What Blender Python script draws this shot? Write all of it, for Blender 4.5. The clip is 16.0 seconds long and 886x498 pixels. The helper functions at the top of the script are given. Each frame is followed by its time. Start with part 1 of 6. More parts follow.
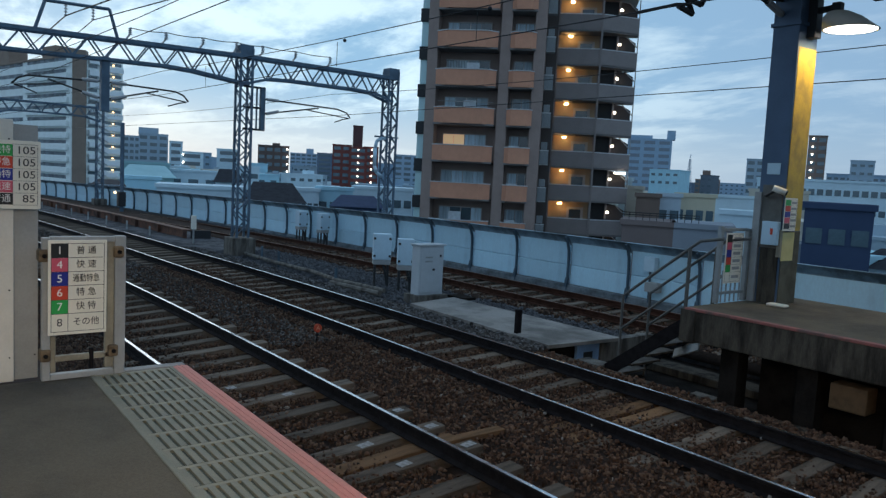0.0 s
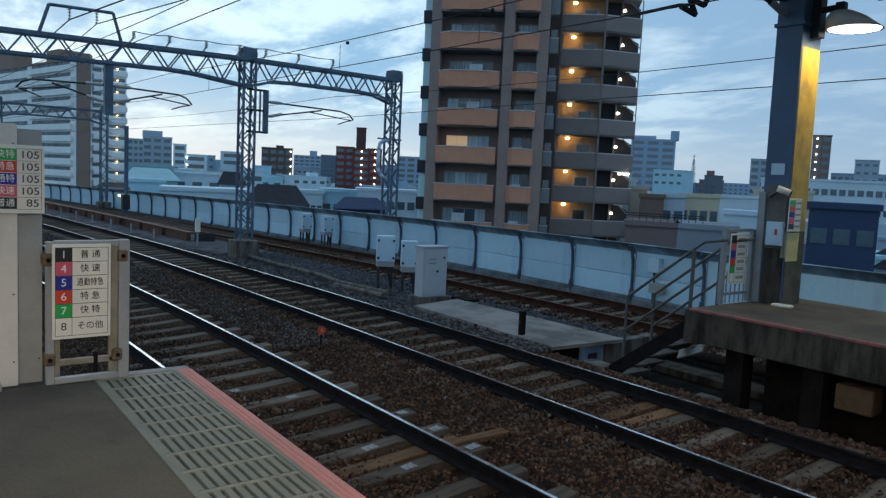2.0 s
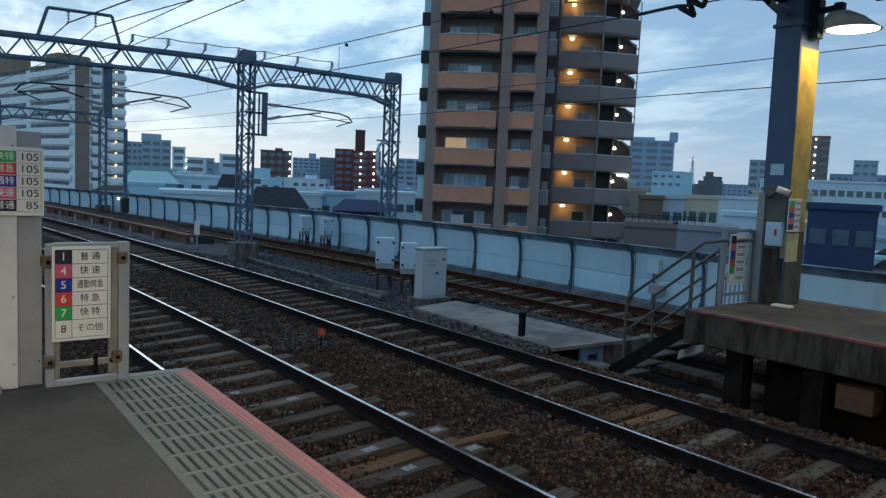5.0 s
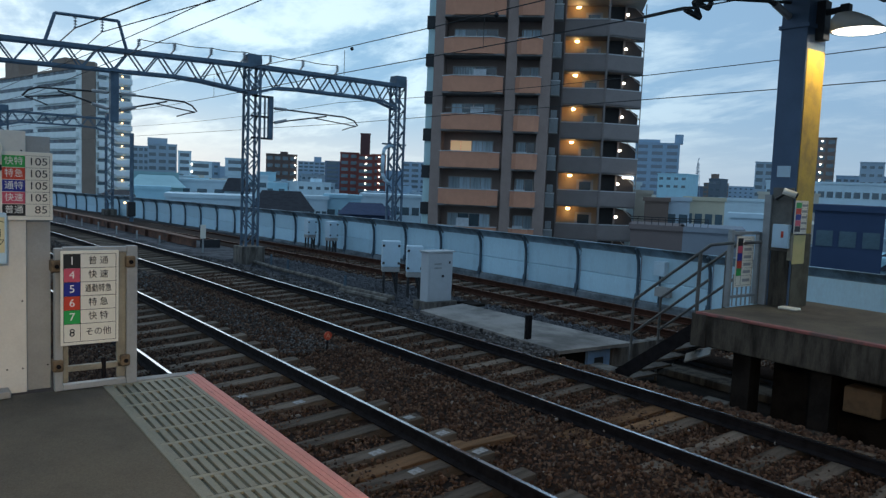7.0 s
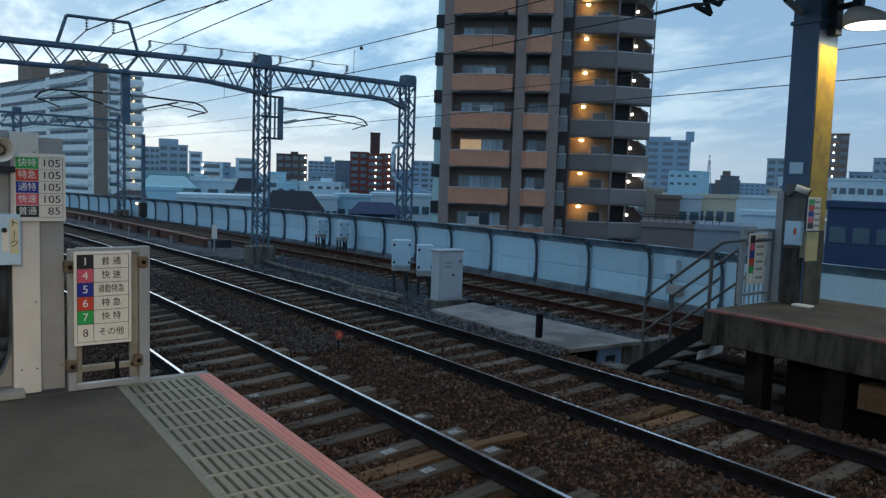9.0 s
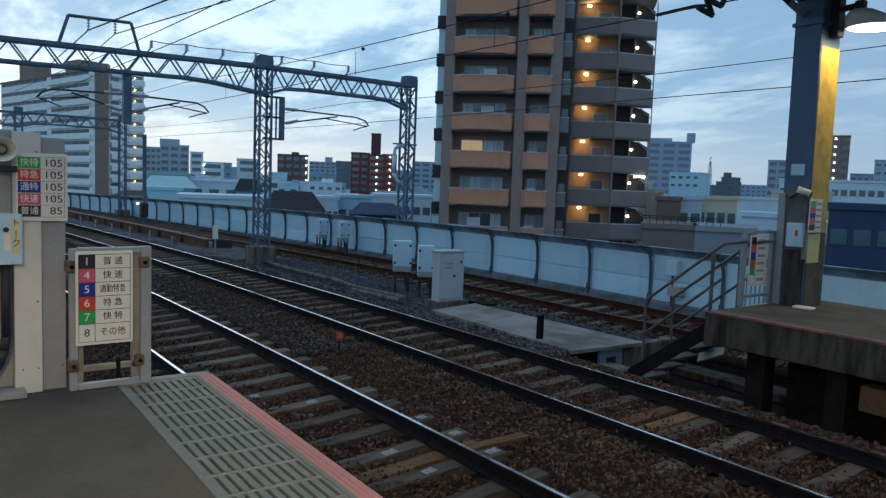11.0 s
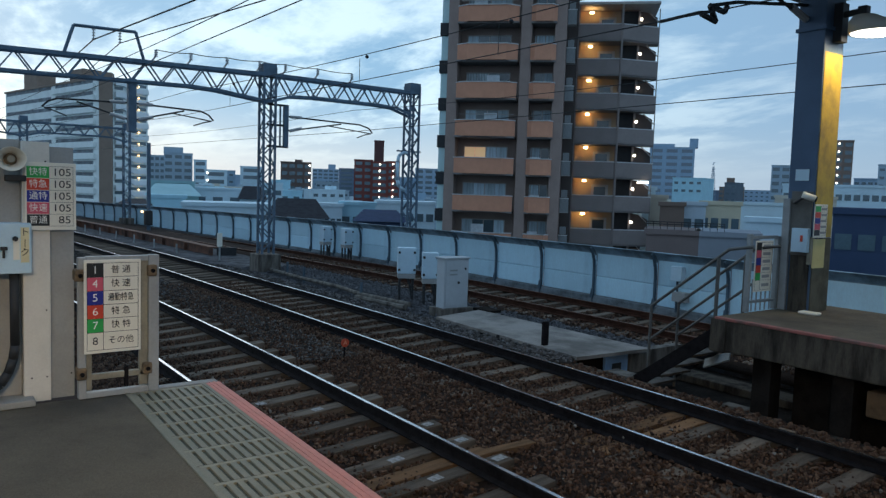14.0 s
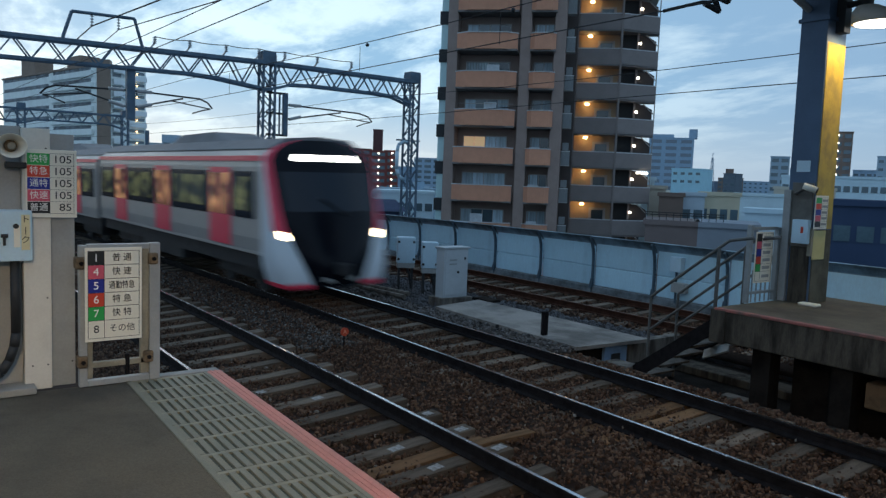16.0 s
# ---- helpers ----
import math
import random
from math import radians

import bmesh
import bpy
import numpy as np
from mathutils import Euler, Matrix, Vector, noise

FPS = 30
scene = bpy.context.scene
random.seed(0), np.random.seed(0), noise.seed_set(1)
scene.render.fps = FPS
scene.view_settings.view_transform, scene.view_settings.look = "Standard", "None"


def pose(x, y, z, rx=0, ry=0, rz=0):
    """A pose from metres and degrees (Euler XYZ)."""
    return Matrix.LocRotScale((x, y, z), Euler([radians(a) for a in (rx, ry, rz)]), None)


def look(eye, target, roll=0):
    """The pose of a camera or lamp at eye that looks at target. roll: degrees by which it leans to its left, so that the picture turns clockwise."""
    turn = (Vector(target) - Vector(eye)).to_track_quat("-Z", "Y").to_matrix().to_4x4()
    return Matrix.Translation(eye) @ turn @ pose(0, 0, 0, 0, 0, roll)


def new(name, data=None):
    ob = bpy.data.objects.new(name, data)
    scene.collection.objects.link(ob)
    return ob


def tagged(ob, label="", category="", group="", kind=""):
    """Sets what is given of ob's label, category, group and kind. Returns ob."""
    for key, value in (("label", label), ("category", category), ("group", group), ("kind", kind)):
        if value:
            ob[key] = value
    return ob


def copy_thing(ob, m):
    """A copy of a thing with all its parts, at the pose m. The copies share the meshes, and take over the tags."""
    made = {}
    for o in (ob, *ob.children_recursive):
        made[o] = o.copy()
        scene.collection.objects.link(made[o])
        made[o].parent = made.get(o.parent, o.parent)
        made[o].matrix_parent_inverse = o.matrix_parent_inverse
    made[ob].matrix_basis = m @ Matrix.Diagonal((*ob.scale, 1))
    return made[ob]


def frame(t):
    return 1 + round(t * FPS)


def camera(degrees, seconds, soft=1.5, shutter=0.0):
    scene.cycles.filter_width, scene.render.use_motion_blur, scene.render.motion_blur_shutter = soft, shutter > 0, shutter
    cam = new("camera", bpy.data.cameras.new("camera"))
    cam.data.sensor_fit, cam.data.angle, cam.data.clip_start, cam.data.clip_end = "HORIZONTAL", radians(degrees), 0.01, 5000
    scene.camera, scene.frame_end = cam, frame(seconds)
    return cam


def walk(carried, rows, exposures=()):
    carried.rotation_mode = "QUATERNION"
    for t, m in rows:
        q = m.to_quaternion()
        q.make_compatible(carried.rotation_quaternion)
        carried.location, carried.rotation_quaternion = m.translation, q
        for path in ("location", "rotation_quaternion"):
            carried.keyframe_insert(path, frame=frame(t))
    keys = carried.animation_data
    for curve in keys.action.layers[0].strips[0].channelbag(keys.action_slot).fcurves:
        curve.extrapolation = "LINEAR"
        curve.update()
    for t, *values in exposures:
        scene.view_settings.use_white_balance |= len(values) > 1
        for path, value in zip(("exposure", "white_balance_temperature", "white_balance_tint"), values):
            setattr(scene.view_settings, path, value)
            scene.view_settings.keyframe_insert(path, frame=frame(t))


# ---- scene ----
cam = camera(62.0, 16.0, soft=1.35, shutter=0.9)
# seconds, x, y, z, tilt, roll, heading
PATH = (
    (0, 0.027, -3.202, 2.830, 84.57, -3.04, 52.34),
    (0.5, 0.021, -3.200, 2.827, 84.69, -2.88, 52.46),
    (1, 0.014, -3.193, 2.834, 84.10, -2.91, 52.34),
    (1.5, 0.017, -3.185, 2.831, 84.52, -2.63, 52.16),
    (2, 0.023, -3.196, 2.837, 84.67, -2.77, 52.61),
    (2.5, 0.015, -3.190, 2.830, 84.17, -2.77, 51.96),
    (3, 0.013, -3.191, 2.833, 84.13, -2.73, 52.07),
    (3.5, 0.004, -3.184, 2.836, 83.88, -2.43, 52.51),
    (4, 0.011, -3.188, 2.830, 84.25, -2.38, 52.52),
    (6.5, 0.019, -3.210, 2.827, 85.13, -2.53, 52.68),
    (7, 0.015, -3.211, 2.829, 85.05, -2.39, 52.93),
    (7.5, 0.007, -3.205, 2.829, 84.99, -2.25, 53.14),
    (8, 0.008, -3.213, 2.826, 85.07, -2.05, 53.56),
    (8.5, 0.013, -3.210, 2.829, 84.90, -2.12, 53.60),
    (9, 0.011, -3.212, 2.829, 84.93, -2.02, 53.70),
    (11.5, 0.004, -3.220, 2.828, 85.09, -2.23, 53.78),
    (12, 0.009, -3.231, 2.832, 85.28, -2.18, 53.90),
    (12.5, 0.009, -3.233, 2.829, 85.25, -2.05, 53.74),
    (13, 0.007, -3.239, 2.835, 85.31, -1.99, 53.91),
    (13.5, 0.006, -3.244, 2.831, 85.41, -1.71, 54.10),
    (14, 0.000, -3.245, 2.832, 85.50, -1.90, 54.00),
    (14.5, -0.003, -3.255, 2.832, 85.44, -2.23, 54.09),
    (15, -0.010, -3.260, 2.832, 85.12, -2.09, 53.92),
    (15.5, -0.025, -3.259, 2.828, 84.69, -2.12, 53.75),
    (16, -0.030, -3.259, 2.830, 84.69, -2.20, 53.90),
)
walk(cam, [(t, pose(x, y, z, a, b, c)) for t, x, y, z, a, b, c in PATH])

# ---- sky and sun: an overcast dusk ----
world = bpy.data.worlds.new("dusk_sky")
scene.world = world
world.use_nodes = True
wn, wl = world.node_tree.nodes, world.node_tree.links
wn.clear()


def wnode(kind, **values):
    n = wn.new(kind)
    for i, v in values.items():
        n.inputs[int(i[1:])].default_value = v
    return n


def wmath(op, a, b=None):
    n = wn.new("ShaderNodeMath")
    n.operation = op
    for i, v in enumerate((a, b)):
        if v is None:
            continue
        if isinstance(v, (int, float)):
            n.inputs[i].default_value = v
        else:
            wl.new(v, n.inputs[i])
    return n.outputs[0]


def wmix(f, a, b):
    n = wn.new("ShaderNodeMix")
    n.data_type = "RGBA"
    for i, v in ((0, f), (6, a), (7, b)):
        if isinstance(v, tuple):
            n.inputs[i].default_value = v
        elif isinstance(v, (int, float)):
            n.inputs[i].default_value = v
        else:
            wl.new(v, n.inputs[i])
    return n.outputs[2]


def wstep(v, lo, hi):
    n = wn.new("ShaderNodeMapRange")
    n.interpolation_type = "SMOOTHSTEP"
    wl.new(v, n.inputs[0])
    n.inputs[1].default_value, n.inputs[2].default_value = lo, hi
    return n.outputs[0]


tc = wn.new("ShaderNodeTexCoord")
sep = wn.new("ShaderNodeSeparateXYZ")
wl.new(tc.outputs["Generated"], sep.inputs[0])
dx, dy, dz = sep.outputs
up = wmath("ADD", wmath("ABSOLUTE", dz), 0.17)
flat = wn.new("ShaderNodeCombineXYZ")
wl.new(wmath("DIVIDE", dx, up), flat.inputs[0])
wl.new(wmath("DIVIDE", dy, up), flat.inputs[1])
turn = wn.new("ShaderNodeMapping")
wl.new(flat.outputs[0], turn.inputs[0])
turn.inputs["Rotation"].default_value = (0, 0, radians(28))
turn.inputs["Scale"].default_value = (0.75, 1.25, 1)
turn.inputs["Location"].default_value = (3.1, 1.7, 0.4)
big, fine = wn.new("ShaderNodeTexNoise"), wn.new("ShaderNodeTexNoise")
for n, s, d, r, w in ((big, 1.55, 6, 0.58, 0.35), (fine, 5.5, 6, 0.62, 0.25)):
    n.inputs["Scale"].default_value, n.inputs["Detail"].default_value = s, d
    n.inputs["Roughness"].default_value, n.inputs["Distortion"].default_value = r, w
    wl.new(turn.outputs[0], n.inputs["Vector"])
cloud = wmath("ADD", wmath("MULTIPLY", big.outputs[0], 0.72), wmath("MULTIPLY", fine.outputs[0], 0.28))
west = wstep(wmath("ADD", wmath("MULTIPLY", dx, -0.93), wmath("MULTIPLY", dy, 0.12)), 0.40, 0.98)
nish = wn.new("ShaderNodeTexSky")
nish.sky_type = "NISHITA"
nish.sun_disc, nish.sun_elevation, nish.sun_rotation = False, radians(12), radians(262)
gap = wmix(west, (0.235, 0.385, 0.57, 1), (0.23, 0.44, 0.66, 1))
lit = wmix(west, (0.345, 0.49, 0.65, 1), (0.67, 0.88, 1.0, 1))
sky = wmix(wstep(cloud, 0.43, 0.60), gap, lit)
haze = wmix(west, (0.29, 0.42, 0.57, 1), (0.56, 0.66, 0.74, 1))
sky = wmix(wstep(wmath("ABSOLUTE", dz), 0.13, 0.0), sky, haze)
both = wmix(0.012, sky, nish.outputs[0])
bg = wn.new("ShaderNodeBackground")
bg.inputs[1].default_value = 1.12
wl.new(both, bg.inputs[0])
wo = wn.new("ShaderNodeOutputWorld")
wl.new(bg.outputs[0], wo.inputs[0])

sun = new("sun", bpy.data.lights.new("sun", "SUN"))
sun.data.energy, sun.data.angle, sun.data.color = 0.25, radians(30), (1.0, 0.95, 0.9)
sun.matrix_world = look((-60, 8, 26), (0, 0, 0))


# ---- materials ----
def mat(name, color, rough=0.7, metal=0.0, var=0.25, scale=6.0, bump=0.15, fine=60.0, tint=None, spread=0.0, stretch=None, spec=0.4):
    """Colour that varies at two scales, with relief; tint: the colour of the stains; spread: how far alike pieces differ."""
    m = bpy.data.materials.new(name)
    m.use_nodes = True
    nt = m.node_tree
    nodes, links = nt.nodes, nt.links
    b = nodes["Principled BSDF"]
    b.inputs["Metallic"].default_value = metal
    b.inputs["Specular IOR Level"].default_value = spec
    co = nodes.new("ShaderNodeTexCoord")
    vec = co.outputs["Object"]
    if stretch:
        mp = nodes.new("ShaderNodeMapping")
        mp.inputs["Scale"].default_value = stretch
        links.new(vec, mp.inputs[0])
        vec = mp.outputs[0]
    a, f = nodes.new("ShaderNodeTexNoise"), nodes.new("ShaderNodeTexNoise")
    for n, s in ((a, scale), (f, fine)):
        n.inputs["Scale"].default_value, n.inputs["Detail"].default_value, n.inputs["Roughness"].default_value = s, 5, 0.62
        links.new(vec, n.inputs["Vector"])
    ramp = nodes.new("ShaderNodeMapRange")
    ramp.interpolation_type = "SMOOTHSTEP"
    ramp.inputs[1].default_value, ramp.inputs[2].default_value = 0.38, 0.68
    links.new(a.outputs[0], ramp.inputs[0])
    c = Vector(color)
    t = Vector(tint) if tint else c * (1 - 0.75 * min(var * 1.6, 1))
    mix = nodes.new("ShaderNodeMix")
    mix.data_type = "RGBA"
    mix.inputs[6].default_value, mix.inputs[7].default_value = (*c, 1), (*t, 1)
    amount = nodes.new("ShaderNodeMath")
    amount.operation = "MULTIPLY"
    amount.inputs[1].default_value = min(1.0, 0.25 + var * 1.6)
    links.new(ramp.outputs[0], amount.inputs[0])
    links.new(amount.outputs[0], mix.inputs[0])
    hsv = nodes.new("ShaderNodeHueSaturation")
    links.new(mix.outputs[2], hsv.inputs["Color"])
    val = nodes.new("ShaderNodeMapRange")
    val.inputs[3].default_value, val.inputs[4].default_value = 1 - var * 0.7, 1 + var * 0.7
    links.new(f.outputs[0], val.inputs[0])
    out = val.outputs[0]
    if spread:
        oi = nodes.new("ShaderNodeObjectInfo")
        sp = nodes.new("ShaderNodeMapRange")
        sp.inputs[3].default_value, sp.inputs[4].default_value = 1 - spread, 1 + spread
        links.new(oi.outputs["Random"], sp.inputs[0])
        mu = nodes.new("ShaderNodeMath")
        mu.operation = "MULTIPLY"
        links.new(out, mu.inputs[0])
        links.new(sp.outputs[0], mu.inputs[1])
        out = mu.outputs[0]
    links.new(out, hsv.inputs["Value"])
    links.new(hsv.outputs[0], b.inputs["Base Color"])
    rr = nodes.new("ShaderNodeMapRange")
    rr.inputs[3].default_value, rr.inputs[4].default_value = max(0.03, rough - 0.14), min(1, rough + 0.14)
    links.new(a.outputs[0], rr.inputs[0])
    links.new(rr.outputs[0], b.inputs["Roughness"])
    if bump:
        bp = nodes.new("ShaderNodeBump")
        bp.inputs["Strength"].default_value, bp.inputs["Distance"].default_value = bump, 0.02
        links.new(f.outputs[0], bp.inputs["Height"])
        links.new(bp.outputs[0], b.inputs["Normal"])
    return m


def glow(name, color, strength):
    m = bpy.data.materials.new(name)
    m.use_nodes = True
    b = m.node_tree.nodes["Principled BSDF"]
    b.inputs["Base Color"].default_value = (*color, 1)
    b.inputs["Emission Color"].default_value = (*color, 1)
    b.inputs["Emission Strength"].default_value = strength
    return m


def glassy(name, color, rough=0.06):
    """Dark window glass with a room behind it that shows nothing."""
    m = mat(name, color, rough, 0.0, 0.2, 1.5, 0.0, 8.0, spec=0.9)
    return m


M_ballast = mat("ballast", (0.050, 0.033, 0.026), 0.95, var=0.5, scale=1.2, bump=0.8, fine=30, tint=(0.028, 0.022, 0.019), spec=0.06)
M_ballast_grey = mat("grey_ballast", (0.11, 0.112, 0.12), 0.95, var=0.45, scale=2.0, bump=0.9, fine=25, tint=(0.04, 0.04, 0.042), spec=0.06)
M_steel = mat("rail_head", (0.64, 0.64, 0.68), 0.24, 1.0, 0.12, 3, 0.02, 90)
M_rusthead = mat("rusty_rail_head", (0.17, 0.085, 0.05), 0.5, 0.5, 0.35, 4, 0.1, 60)
M_rust = mat("rail_rust", (0.015, 0.013, 0.014), 0.85, 0.0, 0.4, 8, 0.4, 120, spec=0.08)
M_rustweb = mat("rusty_rail_web", (0.060, 0.027, 0.018), 0.9, 0.0, 0.4, 5, 0.3, 60, spec=0.08)
M_sleeper = mat("sleeper_wood", (0.152, 0.122, 0.097), 0.9, var=0.45, scale=3, bump=0.6, fine=45, stretch=(3, 0.5, 3), spread=0.35, spec=0.06)
M_sleeper_new = mat("fresh_sleeper_wood", (0.20, 0.115, 0.062), 0.85, var=0.35, scale=3, bump=0.5, fine=45, stretch=(3, 0.5, 3), spread=0.25, spec=0.06)
M_asphalt = mat("platform_asphalt", (0.140, 0.118, 0.088), 0.93, var=0.5, scale=0.8, bump=0.6, fine=70, tint=(0.078, 0.071, 0.060), spec=0.1)
M_concrete = mat("concrete", (0.30, 0.29, 0.27), 0.88, var=0.3, scale=2.5, bump=0.3, fine=70)
M_concrete_dark = mat("stained_concrete", (0.16, 0.145, 0.125), 0.92, var=0.55, scale=2.2, bump=0.4, fine=60, stretch=(2.2, 2.2, 0.5), tint=(0.05, 0.042, 0.036))
M_beam = mat("mossy_stained_beam", (0.085, 0.073, 0.058), 0.92, var=0.6, scale=2.4, bump=0.5, fine=40, stretch=(2.4, 2.4, 0.45), tint=(0.028, 0.024, 0.02), spec=0.06)
# near black: deep shade under platforms and covers is put into this colour
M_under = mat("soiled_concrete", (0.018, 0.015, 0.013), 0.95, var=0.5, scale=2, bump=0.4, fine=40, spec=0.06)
M_grate = mat("grey_green_grating", (0.205, 0.192, 0.140), 0.7, var=0.3, scale=5, bump=0.25, fine=110, tint=(0.17, 0.17, 0.13))
# tray colour that holds the shadow seen down the slots
M_slot = mat("slot_shadow_rubber", (0.085, 0.095, 0.082), 0.9, var=0.3, scale=6, bump=0.2)
M_red_dull = mat("worn_red_edge", (0.30, 0.10, 0.085), 0.85, var=0.5, scale=5, bump=0.3, fine=60, tint=(0.13, 0.08, 0.07))
M_red_edge = mat("red_platform_edge", (0.60, 0.23, 0.19), 0.8, var=0.3, scale=4, bump=0.3, fine=90, tint=(0.46, 0.21, 0.17))
M_panel = mat("barrier_panel", (0.47, 0.69, 0.80), 0.6, var=0.2, scale=1.1, bump=0.1, fine=30, tint=(0.33, 0.48, 0.58), spread=0.1, stretch=(1, 1, 0.4))
# panel colour darkened for shade under the leaning top, with dirt stains
M_coping = mat("dirty_coping", (0.24, 0.34, 0.41), 0.75, 0.1, 0.45, 1.6, 0.2, 30, tint=(0.10, 0.13, 0.15), stretch=(1, 1, 0.5))
M_kerb = mat("weathered_kerb", (0.20, 0.23, 0.25), 0.9, var=0.5, scale=1.8, bump=0.3, fine=40, tint=(0.08, 0.09, 0.095))
M_railing = mat("dark_railing", (0.115, 0.115, 0.11), 0.6, 0.3, 0.3, 6, 0.1)
M_panel_steel = mat("barrier_steel", (0.07, 0.11, 0.145), 0.7, 0.2, 0.35, 2.5, 0.2, 40)
M_mast = mat("mast_paint", (0.100, 0.155, 0.215), 0.6, 0.3, 0.3, 3, 0.15, 40)
M_galv = mat("galvanised_steel", (0.32, 0.34, 0.345), 0.55, 0.5, 0.25, 5, 0.12, 60)
M_white = mat("cream_white_paint", (0.66, 0.63, 0.57), 0.5, var=0.14, scale=3, bump=0.06, fine=60, tint=(0.54, 0.51, 0.46))
M_greypaint = mat("grey_paint", (0.33, 0.335, 0.33), 0.55, var=0.2, scale=3, bump=0.08, fine=50)
M_bluebox = mat("pale_blue_paint", (0.50, 0.66, 0.76), 0.45, var=0.14, scale=3, bump=0.04, fine=50)
M_greybox = mat("pale_grey_paint", (0.43, 0.47, 0.50), 0.5, var=0.15, scale=3, bump=0.05, fine=50)
M_wire = mat("wire", (0.025, 0.028, 0.032), 0.6, 0.5, 0.2, 5, 0.0)
M_black = mat("black_steel", (0.03, 0.032, 0.035), 0.6, 0.2, 0.2, 5, 0.05)
M_insul = mat("insulator_ceramic", (0.34, 0.35, 0.36), 0.3, var=0.1)
M_ground = mat("city_ground", (0.15, 0.18, 0.19), 0.9, var=0.35, scale=0.04, bump=0.1, fine=0.6, spec=0.06)
M_polepaint = mat("blue_grey_column_paint", (0.075, 0.125, 0.205), 0.5, 0.1, 0.18, 2, 0.08, 40)
# yellow that stands for the platform lamp's light on the column
M_lamplit = mat("yellow_column_paint", (0.50, 0.35, 0.045), 0.55, var=0.3, scale=3, bump=0.1, fine=40, tint=(0.24, 0.18, 0.06))
M_signwhite = mat("sign_face", (0.78, 0.74, 0.64), 0.4, var=0.06, scale=3, bump=0.0)
M_text = mat("sign_black", (0.02, 0.02, 0.022), 0.5, var=0.05, bump=0)
SIGN = {"black": (0.02, 0.02, 0.02), "pink": (0.62, 0.10, 0.15), "blue": (0.02, 0.03, 0.26), "red": (0.60, 0.06, 0.03), "green": (0.03, 0.36, 0.08)}
SIGN = {k: mat("sign_" + k, v, 0.4, var=0.06, bump=0) for k, v in SIGN.items()}


# ---- mesh helpers ----
def box(bm, x0, y0, z0, x1, y1, z1, bev=0.0):
    vs = [bm.verts.new((x, y, z)) for z in (z0, z1) for y in (y0, y1) for x in (x0, x1)]
    fs = [bm.faces.new([vs[i] for i in q]) for q in ((0, 2, 3, 1), (4, 5, 7, 6), (0, 1, 5, 4), (2, 6, 7, 3), (0, 4, 6, 2), (1, 3, 7, 5))]
    if bev:
        bmesh.ops.bevel(bm, geom=list({e for f in fs for e in f.edges}), offset=bev, segments=2, affect="EDGES", profile=0.5)
    return bm


def tube(bm, a, b, r, seg=8, r2=None):
    a, b = Vector(a), Vector(b)
    d = (b - a).normalized()
    s = d.orthogonal().normalized()
    t = d.cross(s)
    rings = []
    for p, q in ((a, r), (b, r if r2 is None else r2)):
        rings.append([bm.verts.new(p + (s * math.cos(k * math.tau / seg) + t * math.sin(k * math.tau / seg)) * q) for k in range(seg)])
    for k in range(seg):
        bm.faces.new((rings[0][k], rings[0][(k + 1) % seg], rings[1][(k + 1) % seg], rings[1][k]))
    bm.faces.new(rings[0][::-1])
    bm.faces.new(rings[1])
    return bm


def bar(bm, a, b, w, h=None):
    """A bar of rectangular section from a to b."""
    a, b = Vector(a), Vector(b)
    h = h or w
    d = (b - a).normalized()
    s = d.cross(Vector((0, 0, 1)))
    s = s.normalized() if s.length > 1e-3 else Vector((1, 0, 0))
    t = s.cross(d).normalized()
    vs = [[bm.verts.new(p + s * i * w / 2 + t * j * h / 2) for i, j in ((-1, -1), (1, -1), (1, 1), (-1, 1))] for p in (a, b)]
    for k in range(4):
        bm.faces.new((vs[0][k], vs[0][(k + 1) % 4], vs[1][(k + 1) % 4], vs[1][k]))
    bm.faces.new(vs[0][::-1])
    bm.faces.new(vs[1])
    return bm


def pipe(bm, pts, r, seg=8):
    for a, b in zip(pts, pts[1:]):
        tube(bm, a, b, r, seg)
    return bm


def mesh_of(name, bm, material, smooth=False):
    bmesh.ops.recalc_face_normals(bm, faces=bm.faces[:])
    me = bpy.data.meshes.new(name)
    bm.to_mesh(me)
    bm.free()
    for m in material if isinstance(material, (list, tuple)) else (material,):
        me.materials.append(m)
    if smooth:
        for p in me.polygons:
            p.use_smooth = True
    return me


def part(name, bm, material, parent=None, label="", smooth=False):
    ob = new(name, bm if isinstance(bm, bpy.types.Mesh) else mesh_of(name, bm, material, smooth))
    ob.parent = parent
    if label:
        tagged(ob, label)
    return ob


def thing(name, label, category, group="", kind="", at=None):
    ob = new(name)
    ob.empty_display_size = 0.1
    if at is not None:
        ob.matrix_basis = at
    return tagged(ob, label, category, group, kind)


def solid(name, bm, material, label, category, group="", kind="", smooth=False):
    return tagged(part(name, bm, material, None, "", smooth), label, category, group, kind)


def B():
    return bmesh.new()


def bx(*a, bev=0.0):
    return box(B(), *a, bev)


def bend(x):
    """How far the line has curved aside at x."""
    return -0.00133 * (x + 9) ** 2 if x < -9 else 0.0


def heading(x):
    return math.atan(-0.00266 * (x + 9)) if x < -9 else 0.0


def dip(x):
    """The outer line falls gently away from the station."""
    return 0.0088 * (x + 20) if x < -20 else 0.0


# ---- ground, viaduct and ballast ----
bm = B()
box(bm, -4000, -4000, -8.2, 4000, 4000, -8.0)
solid("ground", bm, M_ground, "grey city ground far below the railway", "ground", kind="structure")


